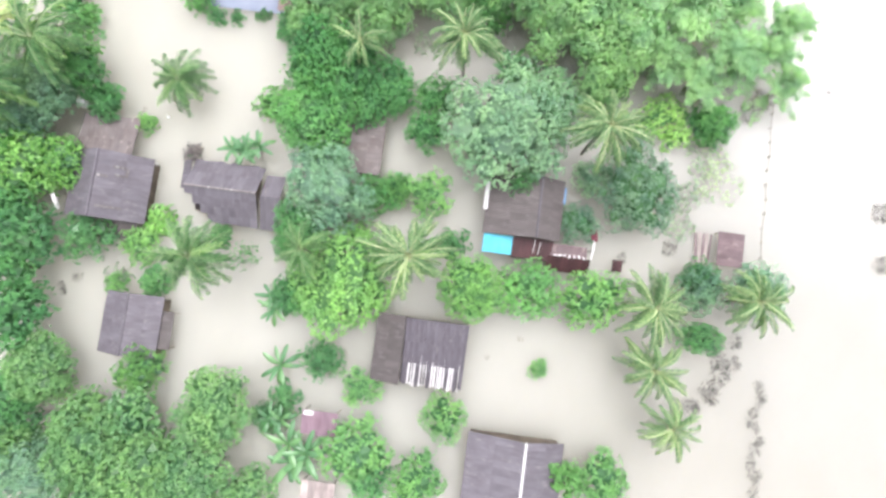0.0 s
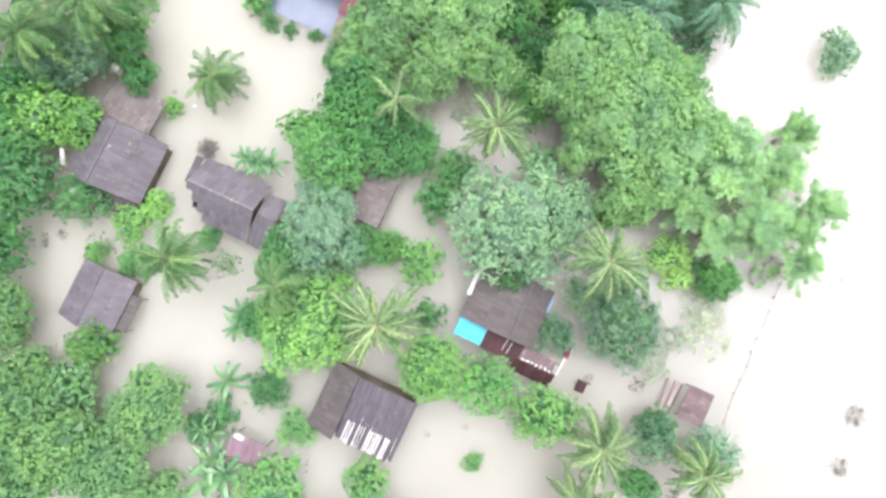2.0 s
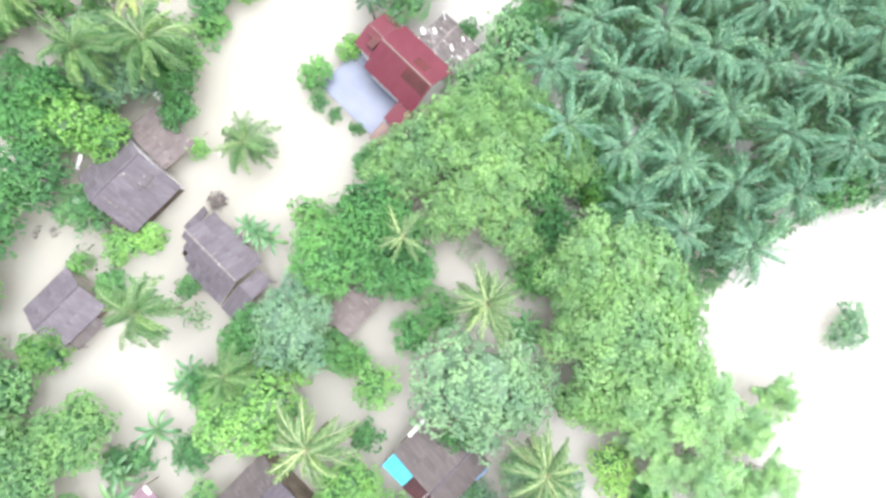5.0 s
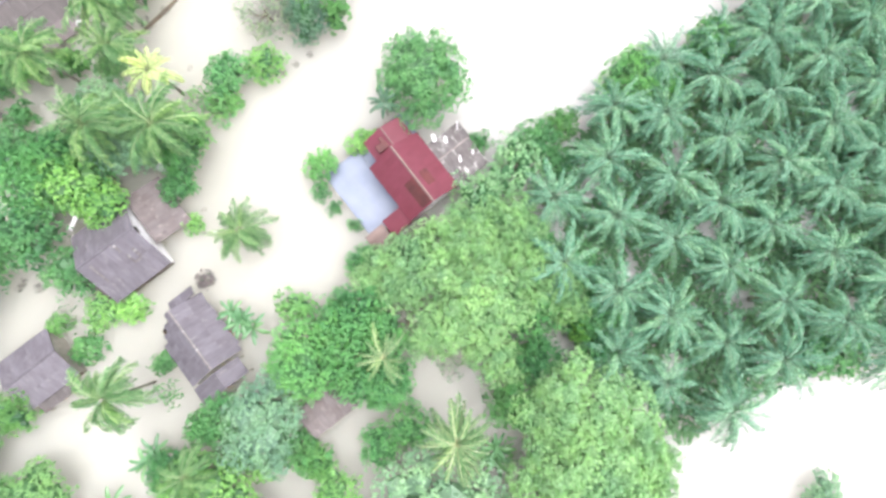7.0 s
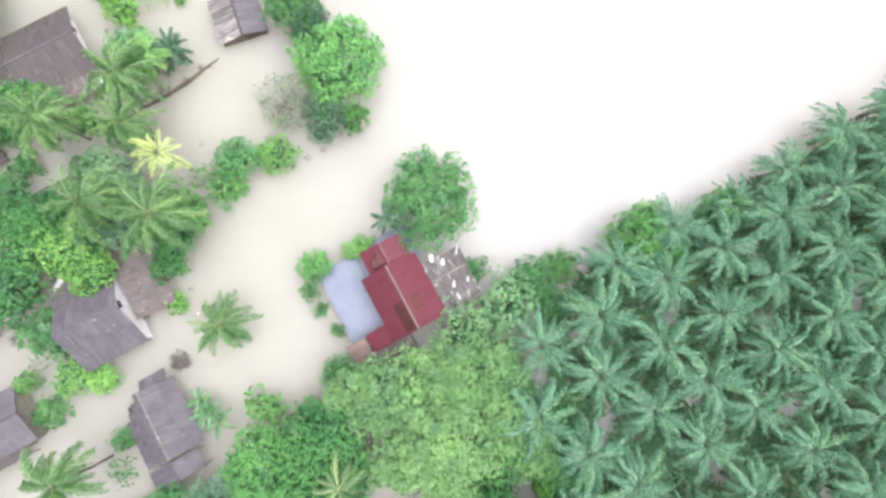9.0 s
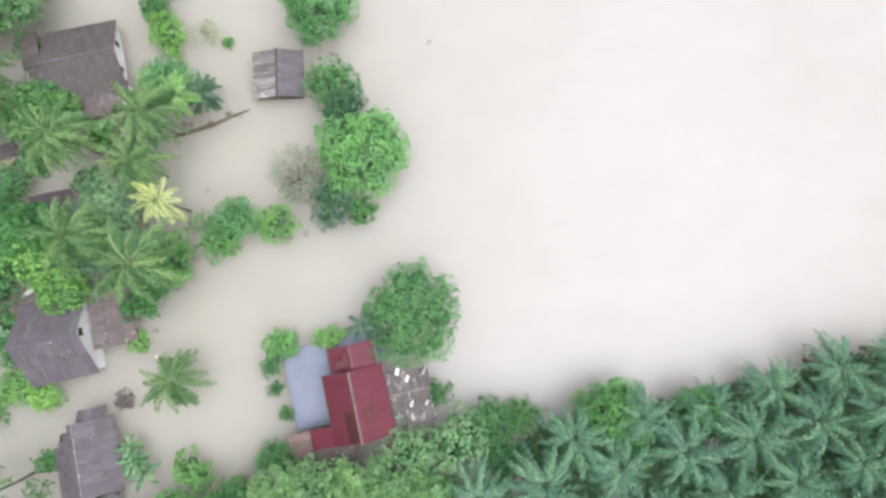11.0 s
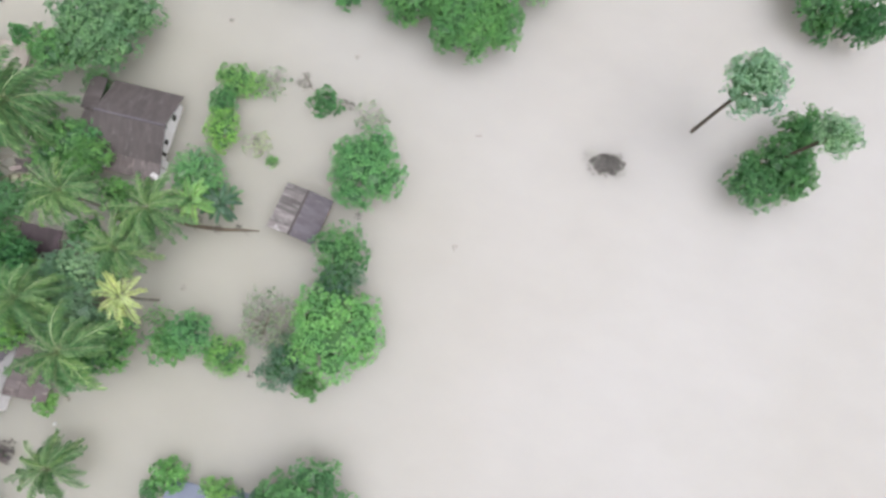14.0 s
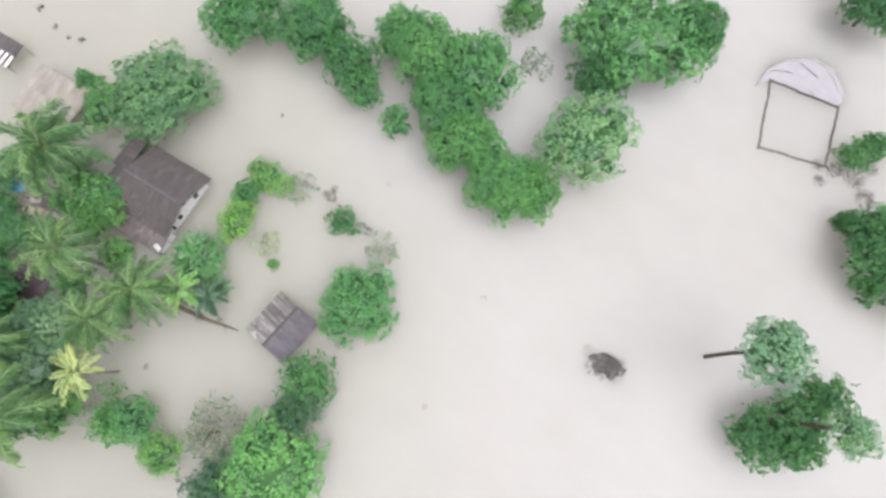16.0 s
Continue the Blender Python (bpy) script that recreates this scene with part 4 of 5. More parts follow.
for i in range(10):
    for j in range(ring - 1):
        p, q = 2 * ring * i + j, 2 * ring * (i + 1) + j
        HF += [(p, p + 1, q + 1, q), (p + ring, q + ring, q + ring + 1, p + ring + 1)]
    for j in (0, ring - 1):
        p, q = 2 * ring * i + j, 2 * ring * (i + 1) + j
        HF.append((p, q, q + ring, p + ring))
part("hull", mesh_of("hull", HV, HF, BOAT_CREAM), boat)
for u in (-1.2, 0.1, 1.3):
    part("thwart", mesh_of("thwart", *boxes([(u - 0.13, u + 0.13, -0.52, 0.52, 0.34, 0.38)]), WALL_WOOD), boat)
heap = thing("board_heap", -76.0, 3.2, 0, 15, "heap of dark wet boards with a pale sheet", "debris")
for i in range(7):
    part("board", mesh_of("board", *boxes([(-0.22, 0.22, -2.0 + 0.15 * (i % 3), 1.9, 0, 0.07)]), ROOF_DARK), heap, pose(-1.0 + 0.34 * i, 0.1 * (i % 2), 0.05 + 0.08 * (i % 3), 2 * (i % 3) - 2, 0, 7 * math.sin(2.2 * i)))
part("sheet", sheet_mesh("sheet", 0.6, 1.5, ROOF_PALE), heap, pose(0.5, -2.2, 0.5, -6, 8, 12), "crumpled pale sheet")
for (xa, ya), (xb, yb) in (((-76.4, -2.8), (-76.7, 5.6)), ((-75.0, 0.4), (-78.2, 2.6))):
    pole = thing("pole", (xa + xb) / 2, (ya + yb) / 2, 0, 0, "long grey bamboo pole propped above dark boards", "pole")
    dx, dy = (xb - xa) / 2, (yb - ya) / 2
    part("shaft", mesh_of("shaft", *sticks([((-dx, -dy, 1.9), (dx, dy, 1.6), 0.1, 0.07)], 6), PALM_BARK), pole)
    for k in (-0.95, 0.95):
        part("prop", mesh_of("prop", *sticks([((k * dx, k * dy, -1.0), (k * dx, k * dy, 1.72 - 0.14 * k), 0.06, 0.05)], 6), WALL_WOOD), pole)
shed_at(-16.5, -12.2, -29.5, -26.2, 2.6, 2.3, "s", ROOF_PALE, "small shed with pale grey roof among bananas", 207)
tarp = tagged(new("tarpaulin", sheet_mesh("tarpaulin", 2.2, 2.0, BLUE_PLASTIC)), "pale blue plastic sheet hung under palms", "tarpaulin")
tarp.matrix_local = pose(-75.4, -2.6, 1.2, -8, 5, 30)
for px, py in ((0.9, 0.2), (-0.9, 1.8), (-0.9, 0.2), (0.9, 1.8)):
    part("post", mesh_of("post", *sticks([((px, py, -2.4), (px, py, 0), 0.05, 0.05)], 6), WALL_WOOD), tarp)

# ---- plants: x, y, crown radius, height ----
BRIGHT_WEST = [
    (-95.3, 28.7, 2.5, 3.2), (-92.5, 4.3, 4, 6), (-84.9, 37, 1, 1.2), (-80, 8.8, 3.6, 6), (-79.4, 13.7, 2.4, 5), (-74.9, 17.5, 2.3, 3),
    (-59.3, 9.4, 4.5, 8), (-56.9, 24, 3.1, 4), (-56.9, 31.2, 2.2, 3), (-56.6, 51, 2.1, 5), (-54.8, 24.5, 3.1, 6), (-45.7, 17.6, 1.3, 2),
]
BRIGHT_EAST = [
    (-43.3, 1, 2.7, 2.8), (-41.3, 4.3, 2.1, 2.4),
    (-27.9, 22.4, 2.3, 4),
    (-14.6, -0.5, 6.6, 8), (-10.6, -13.7, 2.4, 4), (-10.2, -21.2, 4.5, 6), (-9.5, 12.7, 2.6, 5), (-5.3, 12.6, 3.1, 5), (-2, -23.9, 3.7, 6),
    (1.9, 0.9, 4.9, 7), (12.3, -8.6, 1.3, 1.5), (21.3, -20.9, 3.5, 5),
]
MINT = [
    (-94, -2.5, 1.8, 4), (-85.9, 51.3, 6, 8), (-63.9, 52.7, 5.9, 8), 
    (-21.2, 19.9, 5.8, 9), (-20.9, 25.3, 4, 7), (-6.5, 20.5, 3, 6),
    
    (-23.6, 77.2, 4.6, 8), (-20.9, 79.4, 3.2, 7),
]
SAGE = [
    (-97.6, 10.8, 7.7, 9), (-89.6, 9.9, 2.3, 3),
]
BAMBOO_WEST = [
    (-22.7, 34.6, 3.7, 9), (-22, 39.7, 4.3, 10.5), (-19.7, 45.3, 4.6, 11), (-18.3, 50.6, 3.7, 9.5), (-13.8, 36.5, 3.7, 9), (-13.5, 42.4, 6, 12),
    (-11.6, 49.7, 4, 10.5), (-7, 50.5, 2.8, 9), (-6.7, 39.4, 3.3, 8), (3.5, 40.9, 4.2, 11), (6.7, 44.2, 6.9, 13), (8.7, 36.7, 4.2, 10),
]
BAMBOO_EAST = [
    (14, 45.1, 4.5, 11), (14.6, 38.5, 7.2, 13), (16.1, 32.7, 4.2, 10), (20.2, 40.8, 4.2, 10), (22.7, 33.1, 4.2, 9), (24.1, 39.8, 6.5, 12),
    (27.8, 31.4, 4.2, 8), (31, 34.8, 5.2, 10), (31.3, 41.2, 4.2, 9), (31.8, 47.5, 3.5, 8), (36.1, 35.9, 3.6, 8), (38, 39.6, 3.9, 8),
    (39.1, 32.3, 3.2, 7),
]
BLUISH = [
    (-64.4, 19.1, 3.8, 7), (-60.3, 16.8, 4.8, 8), (-58.2, 20.1, 4.6, 8), (-49.4, -29.1, 5, 9),
    (-17.9, 11.6, 6.1, 10), (4.1, 22, 7.8, 11), (9, 26, 4.3, 8), (16.1, 17.5, 2.7, 4),
    (31, 4.4, 3, 6), (34.7, 61.9, 3, 3.5), (38.7, 5.7, 3.7, 5),
]
MID_WEST = [
    (-146.3, 72.4, 4.9, 9), (-140, 65.6, 9.3, 11), (-131.6, 108, 3.4, 7), (-124.1, 48.1, 6.6, 9), (-123.9, 35.7, 4.6, 8), (-122.8, 40.3, 5.8, 9),
    (-117.9, 22.7, 5.2, 9), (-117.2, 46.4, 5.7, 8), (-114.4, 13, 6.3, 9), (-113.5, 34.2, 3.3, 6), (-113.1, 51.6, 4.8, 8), (-112.1, 40.8, 2.3, 4),
    (-111.9, 64.1, 3.9, 7), (-111, 58.2, 4.7, 8), (-110.3, 60.8, 5, 7), (-91.7, 28.1, 2.4, 3.2), (-81.3, 11.1, 3.1, 4),
    (-80.1, 28, 3.8, 3.5), (-76.9, 12.9, 2.8, 5), (-59.0, 34.2, 3.6, 4.5),
]
MID_MIDDLE = [
    (-70.5, 51, 2.9, 5), (-65.6, 4.6, 3.0, 6), (-62.6, 10.4, 3.5, 9), (-61.6, 7.0, 3.0, 7), (-60.9, 4.9, 4.4, 8), (-58.6, 10.2, 4.5, 5), (-57.7, -4, 3.7, 8),
    (-55.7, -20.8, 4, 7), (-55.6, -10.2, 4.4, 9), (-52.9, 22.6, 2.7, 7), (-50.8, 20.6, 2.3, 4), 
    (-41.2, 36.5, 2.3, 3), (-27.2, 33.3, 2.6, 4), (-21.6, 88.2, 3.0, 7),
    
]
MID_EAST = [
    (-22.4, 3.8, 2.8, 5), (-21.8, 25.8, 4, 8), (-21.5, 6.4, 3.3, 6), (-21.4, 29, 4.4, 9), (-20.8, -2.8, 3.3, 6), (-19.2, 26, 4.4, 9),
    (-17.9, 29.2, 4.4, 8), (-14.9, 23.1, 3.3, 6), (-12.6, 26.3, 3.6, 6), (-11.9, 25.2, 3, 5), (-10.3, 12.1, 2.3, 4), (-8.7, 46.8, 3.9, 8),
    (-8.2, -25.3, 3.3, 3.5), (-5.8, 25.2, 3.1, 6), (4.6, 8.2, 1.5, 2), (6.8, 15.3, 2.6, 5.8), (9.2, 1.9, 4.3, 6), (21, 75.5, 4.2, 5),
    (31.1, 26.8, 2.9, 3.4), (31.6, 26.8, 2.7, 5), (31.9, -1.7, 2.6, 5),
]
DARK_WEST = [
    (-165.3, 95.2, 5.4, 9), (-145.6, 104.7, 2.2, 3), (-142.6, 102.5, 2.5, 3), (-137.6, 48.2, 3.1, 6), (-131.8, 63.8, 4.2, 8), (-131.6, 104.2, 1.4, 3),
    (-130.6, 106.3, 2.9, 6), (-127.2, 108.1, 4.1, 8), (-124.6, 115, 3.2, 7), (-123.7, 110.1, 2.3, 5), (-116, 30.8, 4.3, 8), (-106, 108.8, 3.5, 7),
    (-100.3, 106.4, 4.2, 7), (-99.6, 108.9, 3.1, 6), (-96.9, 103.2, 3.5, 6), (-95.1, 42.3, 2, 3), (-74.5, 50.6, 3.8, 6), (-70.4, 4.4, 3.0, 4), (-67.8, 1.8, 3.4, 5), (-73.4, -2.2, 3.0, 4), (-71.6, 0.2, 2.4, 4), (-78.6, -2.6, 3.2, 4), (-82.4, -1.4, 3.0, 4),
    (-57.1, 0.5, 4.5, 8), (-54.2, -23.6, 3.3, 6),
    (-72.6, 7.6, 1.9, 3), (-77.6, 7.6, 2.4, 4), (-68.7, 14.9, 2.2, 2.5), (-71.3, 21.5, 1.9, 2),
]
DARK_EAST = [
    (-50.9, 19.2, 2.2, 4), (-50.1, 1.3, 3.2, 5), (-41.5, 54.5, 6.1, 8), (-40.8, -3.8, 1.8, 2), (-38.6, 34.3, 1.3, 1.5), (-35.5, 34.4, 1.2, 1.5),
    (-32.8, 3.4, 1.7, 2), (-32, 35.2, 1, 1.5), (-30.4, 55.7, 1.7, 3), (-16.4, -11.2, 2.8, 3.5), (-22.4, -19.6, 2.6, 3), (-20.6, -16.6, 1.8, 2.5), (-14.7, 51.8, 4, 7), (-13.4, 11.4, 2.5, 5),
    (-8.7, 53.9, 4, 7), (-3.2, 43.8, 3.6, 8), (-2.3, 52.4, 3.6, 7), (-1.3, 6.6, 1.8, 3), (-0.2, 37.5, 3.6, 8), (1.3, 50.4, 2.9, 7),
    (31.1, 6, 2.6, 5),
    (-25.4, 61.8, 3.1, 5), (-25.3, 66.2, 2.4, 5), (-17.9, 52.8, 2.7, 5), (-21.1, 62.3, 2.7, 4),
]
YELLOWISH = [
    (-95.3, 31.5, 1.6, 1.8), (-45.8, -4.7, 1.7, 2.2), (-40.9, 42.8, 1.9, 2), (-14.2, 6.1, 2.2, 4), (15, 28.8, 1.9, 3),
    (16.7, -21.5, 2.1, 5), (17.3, 30.7, 2.8, 3.4), (17.4, 1.7, 4.3, 7),
]
FEATHERY = [
    (-39.7, -15.3, 3.6, 5),
]
SPARSE = [
    (-132.1, 54.1, 2.6, 2), (-96.3, 33.8, 2.5, 2), (-94.5, 49.1, 2.5, 1.8), (-86.9, 34.2, 2.1, 1), (-60.2, 28.4, 1.9, 2), (-57, 29.6, 3, 2),
    (-46, -3.8, 1.7, 2), (-40.6, -4.3, 1.9, 2.5), (-29.2, 1.4, 2, 2), (-8.4, 33.9, 1.9, 1.5), (5.1, 32.3, 2.3, 1.5), (28.6, 12.9, 2.3, 1),
    (28.9, 16.7, 2.3, 1.5), (31.5, 23.4, 3.1, 1), (33.3, 19.7, 3.4, 1),
]
BARE = [
    (-63, 43.8, 4.4, 5),
]
RUSTY = [
    (-38.5, 14.4, 1.2, 1.5),
]
COCONUT = [
    (-82.6, 4.8, 6.6, 9.3), (-73.5, 27.4, 5.2, 9.6), (-72.8, 16.4, 5.0, 10.1), (-67.7, 25.0, 4.4, 9.4), (-59.5, 17.6, 4.6, 12.1), (-54.7, 24, 5.6, 11.6),
    (-39.8, 23.2, 4.2, 5.1), (-31.7, 0.4, 4.8, 11.1), (-18.6, 2.8, 3.8, 11.6), (-15.4, 28.9, 3.6, 10.7), (-6.1, 3.7, 5.4, 11.4), (-2.9, 30.1, 4.6, 12.9),
    (14.9, 21.2, 4.8, 13.4), (23.6, 1.4, 4.6, 9), (25.1, -6, 4.1, 7), (27.8, -12.7, 3.7, 7), (35.7, 3.7, 4.1, 9),
]
GOLDEN = [
    (-62.2, 27.2, 3.5, 9.1),
]
TALL_PALM = [
    (-104.1, 95.2, 3.8, 16.6), (-100.7, 106.3, 2.6, 15),
]
BANANA = [
    (-80.3, 28.1, 3.5, 4), (-77.5, 32.7, 2.8, 3), (-31.6, 15.2, 2.7, 4), (-29.8, 15.9, 2.8, 4), (-23.1, -4.2, 3, 4), (-21.8, -12.5, 2.2, 2.6),
    (-21.2, -19.2, 2.6, 4), (-18, -23.2, 4.4, 4), (3.8, 31.3, 3, 3),
]
DEEP_PALM = [
    (-76.9, 33.3, 2.9, 4),
]
VIVID = [
    (-87.6, 29.3, 2.8, 3.4), (-57.6, 39.2, 2.9, 3.6), (-54.2, 10.6, 3.1, 6), (-2, 49.9, 1.7, 6),
]
LIME = [
    (0.6, -16, 2.9, 5), (24.4, 27.2, 3.2, 3.5), (27.3, 25.1, 1.9, 2),
]
PALE = [
    (-24.6, 56.9, 4.5, 7), (-23.1, 50.8, 4.5, 6.5),
    (-121.8, 66.4, 6.6, 10),
]
OLIVE = [
    (-28.4, -18.8, 5.4, 8),
    (-43.3, -24.8, 5.3, 9), (-38.8, -21.8, 4.5, 7), (-41.9, -30.8, 4.3, 8), (-39, -34.7, 3.9, 8), (-53.7, -26.4, 3.6, 8),
    (-22.7, -28.3, 3.6, 6), (-45.5, -22.1, 4, 7), (-51.5, -16.6, 4.7, 8), (-36.4, -26.9, 5.6, 9), (-30.3, -27.3, 5.3, 8),
]
SLATE = [
    (21.5, 16.8, 5.9, 7), (-58.3, 47.3, 3.6, 6), (-70.5, 51.9, 3, 6),
    (14.8, 11.2, 2.8, 4),
]

CROWN_SIZES = (1.6, 3.4, 6.0)
STYLE_OF = {"bright": "rosette", "yellowish": "rosette", "mint": "mid", "mid": "mid", "dark": "mid", "bluish": "fine", "rusty": "mid", "feathery": "feather", "vivid": "rosette", "olive": "rosette", "slate": "fine", "lime": "mid", "pale": "fine", "sage": "fine"}
crowns = {}


def crown_for(tone, R, seed):
    size = min(CROWN_SIZES, key=lambda c: abs(math.log(c / R)))
    key = (tone, size, seed % 3)
    if key not in crowns:
        mat = LEAF["lime" if tone == "feathery" else tone]
        # grey-green crowns take the darker slate leaves as their shaded fill
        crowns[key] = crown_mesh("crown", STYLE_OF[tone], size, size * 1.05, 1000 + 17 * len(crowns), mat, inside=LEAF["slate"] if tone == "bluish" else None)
    return crowns[key], size


WORDS = {
    "sage": "sage-green", "bright": "bright green", "mint": "light green", "mid": "mid-green", "dark": "dark green", "bluish": "grey-green",
    "yellowish": "yellow-green", "rusty": "rust-brown", "feathery": "bright feathery", "vivid": "vivid yellow-green", "olive": "olive green", "slate": "slate green", "lime": "pale lime-green", "pale": "pale green",
}


def leafy(tone, rows, seed):
    for i, (x, y, R, H) in enumerate(rows):
        rng = random.Random(seed * 97 + i)
        small = H < 3.6
        size_word = "low" if H < 2 else "rounded" if small else "tall broad" if R > 5 else "medium"
        label = f"{size_word} {WORDS[tone]} {'shrub' if small else 'broadleaf tree'} standing in floodwater"
        t = thing("shrub" if small else "tree", x, y, 0, rng.uniform(0, 360), label, "shrub" if small else "tree")
        mesh, size = crown_for(tone, R, seed + i)
        low = 0.02 * H if small else 0.26 * H
        k = R / size
        spread = (0.78, 1.2) if R < 2.7 else (0.88, 1.1)
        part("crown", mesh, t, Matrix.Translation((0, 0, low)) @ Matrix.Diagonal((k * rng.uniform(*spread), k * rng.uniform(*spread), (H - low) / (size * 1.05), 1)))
        part("trunk", trunk_mesh("trunk", H * 0.95, 0.05 + 0.022 * H, 4 if small else 6, seed + i, R * 0.8), t)


for tone, rows, seed in (
    ("bright", BRIGHT_WEST + BRIGHT_EAST, 1), ("mint", MINT, 2), ("mid", MID_WEST + MID_MIDDLE + MID_EAST, 3), ("dark", DARK_WEST + DARK_EAST, 5),
    ("bluish", BLUISH, 7), ("yellowish", YELLOWISH, 8), ("feathery", FEATHERY, 9), ("rusty", RUSTY, 10), ("vivid", VIVID, 11), ("lime", LIME, 12), ("pale", PALE, 13), ("olive", OLIVE, 14), ("slate", SLATE, 15), ("sage", SAGE, 16),
):
    leafy(tone, rows, seed)

# bamboo
plumes = [plume_mesh("foliage", 300 + i, LEAF["bamboo"]) for i in range(3)]
heads = [crown_mesh("foliage", "plume", size, size * 1.15, 320 + i, LEAF["bamboo"], 1.0, LEAF["bamboo_shade"]) for i, size in enumerate((3.6, 3.6, 5.4, 5.4, 5.4))]
for i, (x, y, R, H) in enumerate(BAMBOO_WEST + BAMBOO_EAST):
    rng = random.Random(700 + i)
    t = thing("bamboo_clump", x, y, 0, rng.uniform(0, 360), "pale yellow-green bamboo clump with arching feathery tops", "bamboo", "bamboo grove")
    if i < len(BAMBOO_WEST) or x < 21:
        k, size = (i % 2, 3.6) if R < 4.4 else (2 + i % 3, 5.4)
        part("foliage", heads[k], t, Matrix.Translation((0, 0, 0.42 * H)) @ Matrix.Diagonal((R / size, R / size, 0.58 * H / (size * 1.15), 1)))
    else:
        part("foliage", plumes[i % 3], t, Matrix.Diagonal((R / 5.0, R / 5.0, H / 12.0, 1)))
    for j in range(9):
        a, r = 2.4 * j, R * 0.75 * math.sqrt((j + 0.5) / 9)
        p0 = Vector((math.cos(a) * 0.12 * r, math.sin(a) * 0.12 * r, -1.0))
        p1 = Vector((math.cos(a) * 0.35 * r, math.sin(a) * 0.35 * r, H * 0.5))
        p2 = Vector((math.cos(a) * r, math.sin(a) * r, H * (0.95 - 0.3 * (r / R) ** 2)))
        part("culm", mesh_of("culm", *sticks([(p0, p1, 0.06, 0.045), (p1, p2, 0.045, 0.015)], 4), STEM), t)

# coconut palms
rises = (70, 52, 36, 22, 8, -8)
coco = [frond_mesh("frond", 400 + i, LEAF["coconut"], 5.0, r, 58 + 20 * (i % 3) + 0.8 * max(r, 0), 46, 0.98, 0.088, 0.72, RIB, 54.0, 0.2, 0.042) for i, r in enumerate(rises * 2)]
pale_coco = [frond_mesh("frond", 415 + i, LEAF["pale_coconut"], 5.0, r, 54 + 18 * (i % 3) + 0.8 * max(r, 0), 46, 0.9, 0.09, 0.55, PALE_RIB, 50.0, 0.11, 0.06) for i, r in enumerate(rises * 2)]
gold = [frond_mesh("frond", 430 + i, LEAF["golden"], 4.8, r, 74, 24, 1.0, 0.17, 0.45) for i, r in enumerate(rises)]
dead = [frond_mesh("frond", 450 + i, LEAF["grey"], 4.4, -35 - 10 * i, 45, 20, 0.8, 0.12, 0.7) for i in range(2)]


def palm(name, label, x, y, R, H, pool, count, seed, trunk_r=0.16, full=4.55, spread=1.0, withered=2, uneven=0.1):
    rng = random.Random(seed)
    t = thing(name, x, y, 0, rng.uniform(0, 360), label, "palm tree")
    part("trunk", palm_trunk_mesh("trunk", H * 0.93, trunk_r, seed), t)
    for j in range(count):
        yaw = 137.5 * j + rng.uniform(-12, 12) * uneven * 10
        layer = min(len(rises) - 1, int(j / count * len(rises) * spread))
        mesh = pool[layer + (len(rises) if len(pool) > len(rises) and rng.random() < 0.5 else 0)]
        k = R / full * rng.uniform(0.98 - uneven, 0.98 + uneven)
        part("frond", mesh, t, pose(0, 0, H * 0.93, 0, rng.uniform(-60, 60) * uneven, yaw) @ Matrix.Diagonal((k, k, k, 1)))
    for j in range(withered):
        k = R / full
        part("dead_frond", dead[j % 2], t, pose(0, 0, H * 0.92, 0, 0, rng.uniform(0, 360)) @ Matrix.Diagonal((k, k, k, 1)), "withered hanging frond")
    for j in range(4):
        a = 1.57 * j + 0.5
        part("coconut", nut, t, pose(0.3 * math.cos(a), 0.3 * math.sin(a), H * 0.9)) if name == "coconut_palm" else None
    return t


bm = bmesh.new()
bmesh.ops.create_icosphere(bm, subdivisions=1, radius=0.15)
bmesh.ops.scale(bm, vec=(1, 1, 1.25), verts=bm.verts)
nut = bpy.data.meshes.new("coconut")
bm.to_mesh(nut)
bm.free()
nut.materials.append(STEM)

for i, (x, y, R, H) in enumerate(COCONUT):
    lab = "short coconut palm with drooping green fronds in open water" if H < 6 else "coconut palm with long yellow-green fronds above floodwater"
    palm("coconut_palm", lab, x, y, R, H, pale_coco if x > -16 else coco, 44 if R > 4 else 34 if R > 3.65 else 17, 800 + i, withered=0 if H < 6 else 2, uneven=0.26)
for i, (x, y, R, H) in enumerate(GOLDEN):
    palm("palm", "small palm with bright yellow fronds", x, y, R, H, gold, 19, 840 + i, withered=0, uneven=0.24)

yellow_green = [frond_mesh("frond", 470 + i, LEAF["lime"], 4.8, r, 66, 24, 1.1, 0.2, 0.5) for i, r in enumerate(rises)]
palm("palm", "small yellow-green palm leaning over the log", -76.0, 30.6, 3.1, 6.6, yellow_green, 20, 845, withered=1)

# fan palms on tall bare trunks far out in the water
fan = crown_mesh("crown", "mid", 3.4, 4.6, 78, LEAF["bluish"])
for i, (x, y, R, H) in enumerate(TALL_PALM):
    t = thing("tall_palm", x, y, 0, 40 * i, "tall palm with bare trunk and round green crown", "palm tree")
    part("trunk", palm_trunk_mesh("trunk", H * 0.98, 0.24, 860 + i, BARK), t)
    part("crown", fan, t, Matrix.Translation((0, 0, H - 0.9 * R)) @ Matrix.Diagonal((R / 3.4, R / 3.4, R / 3.4, 1)))

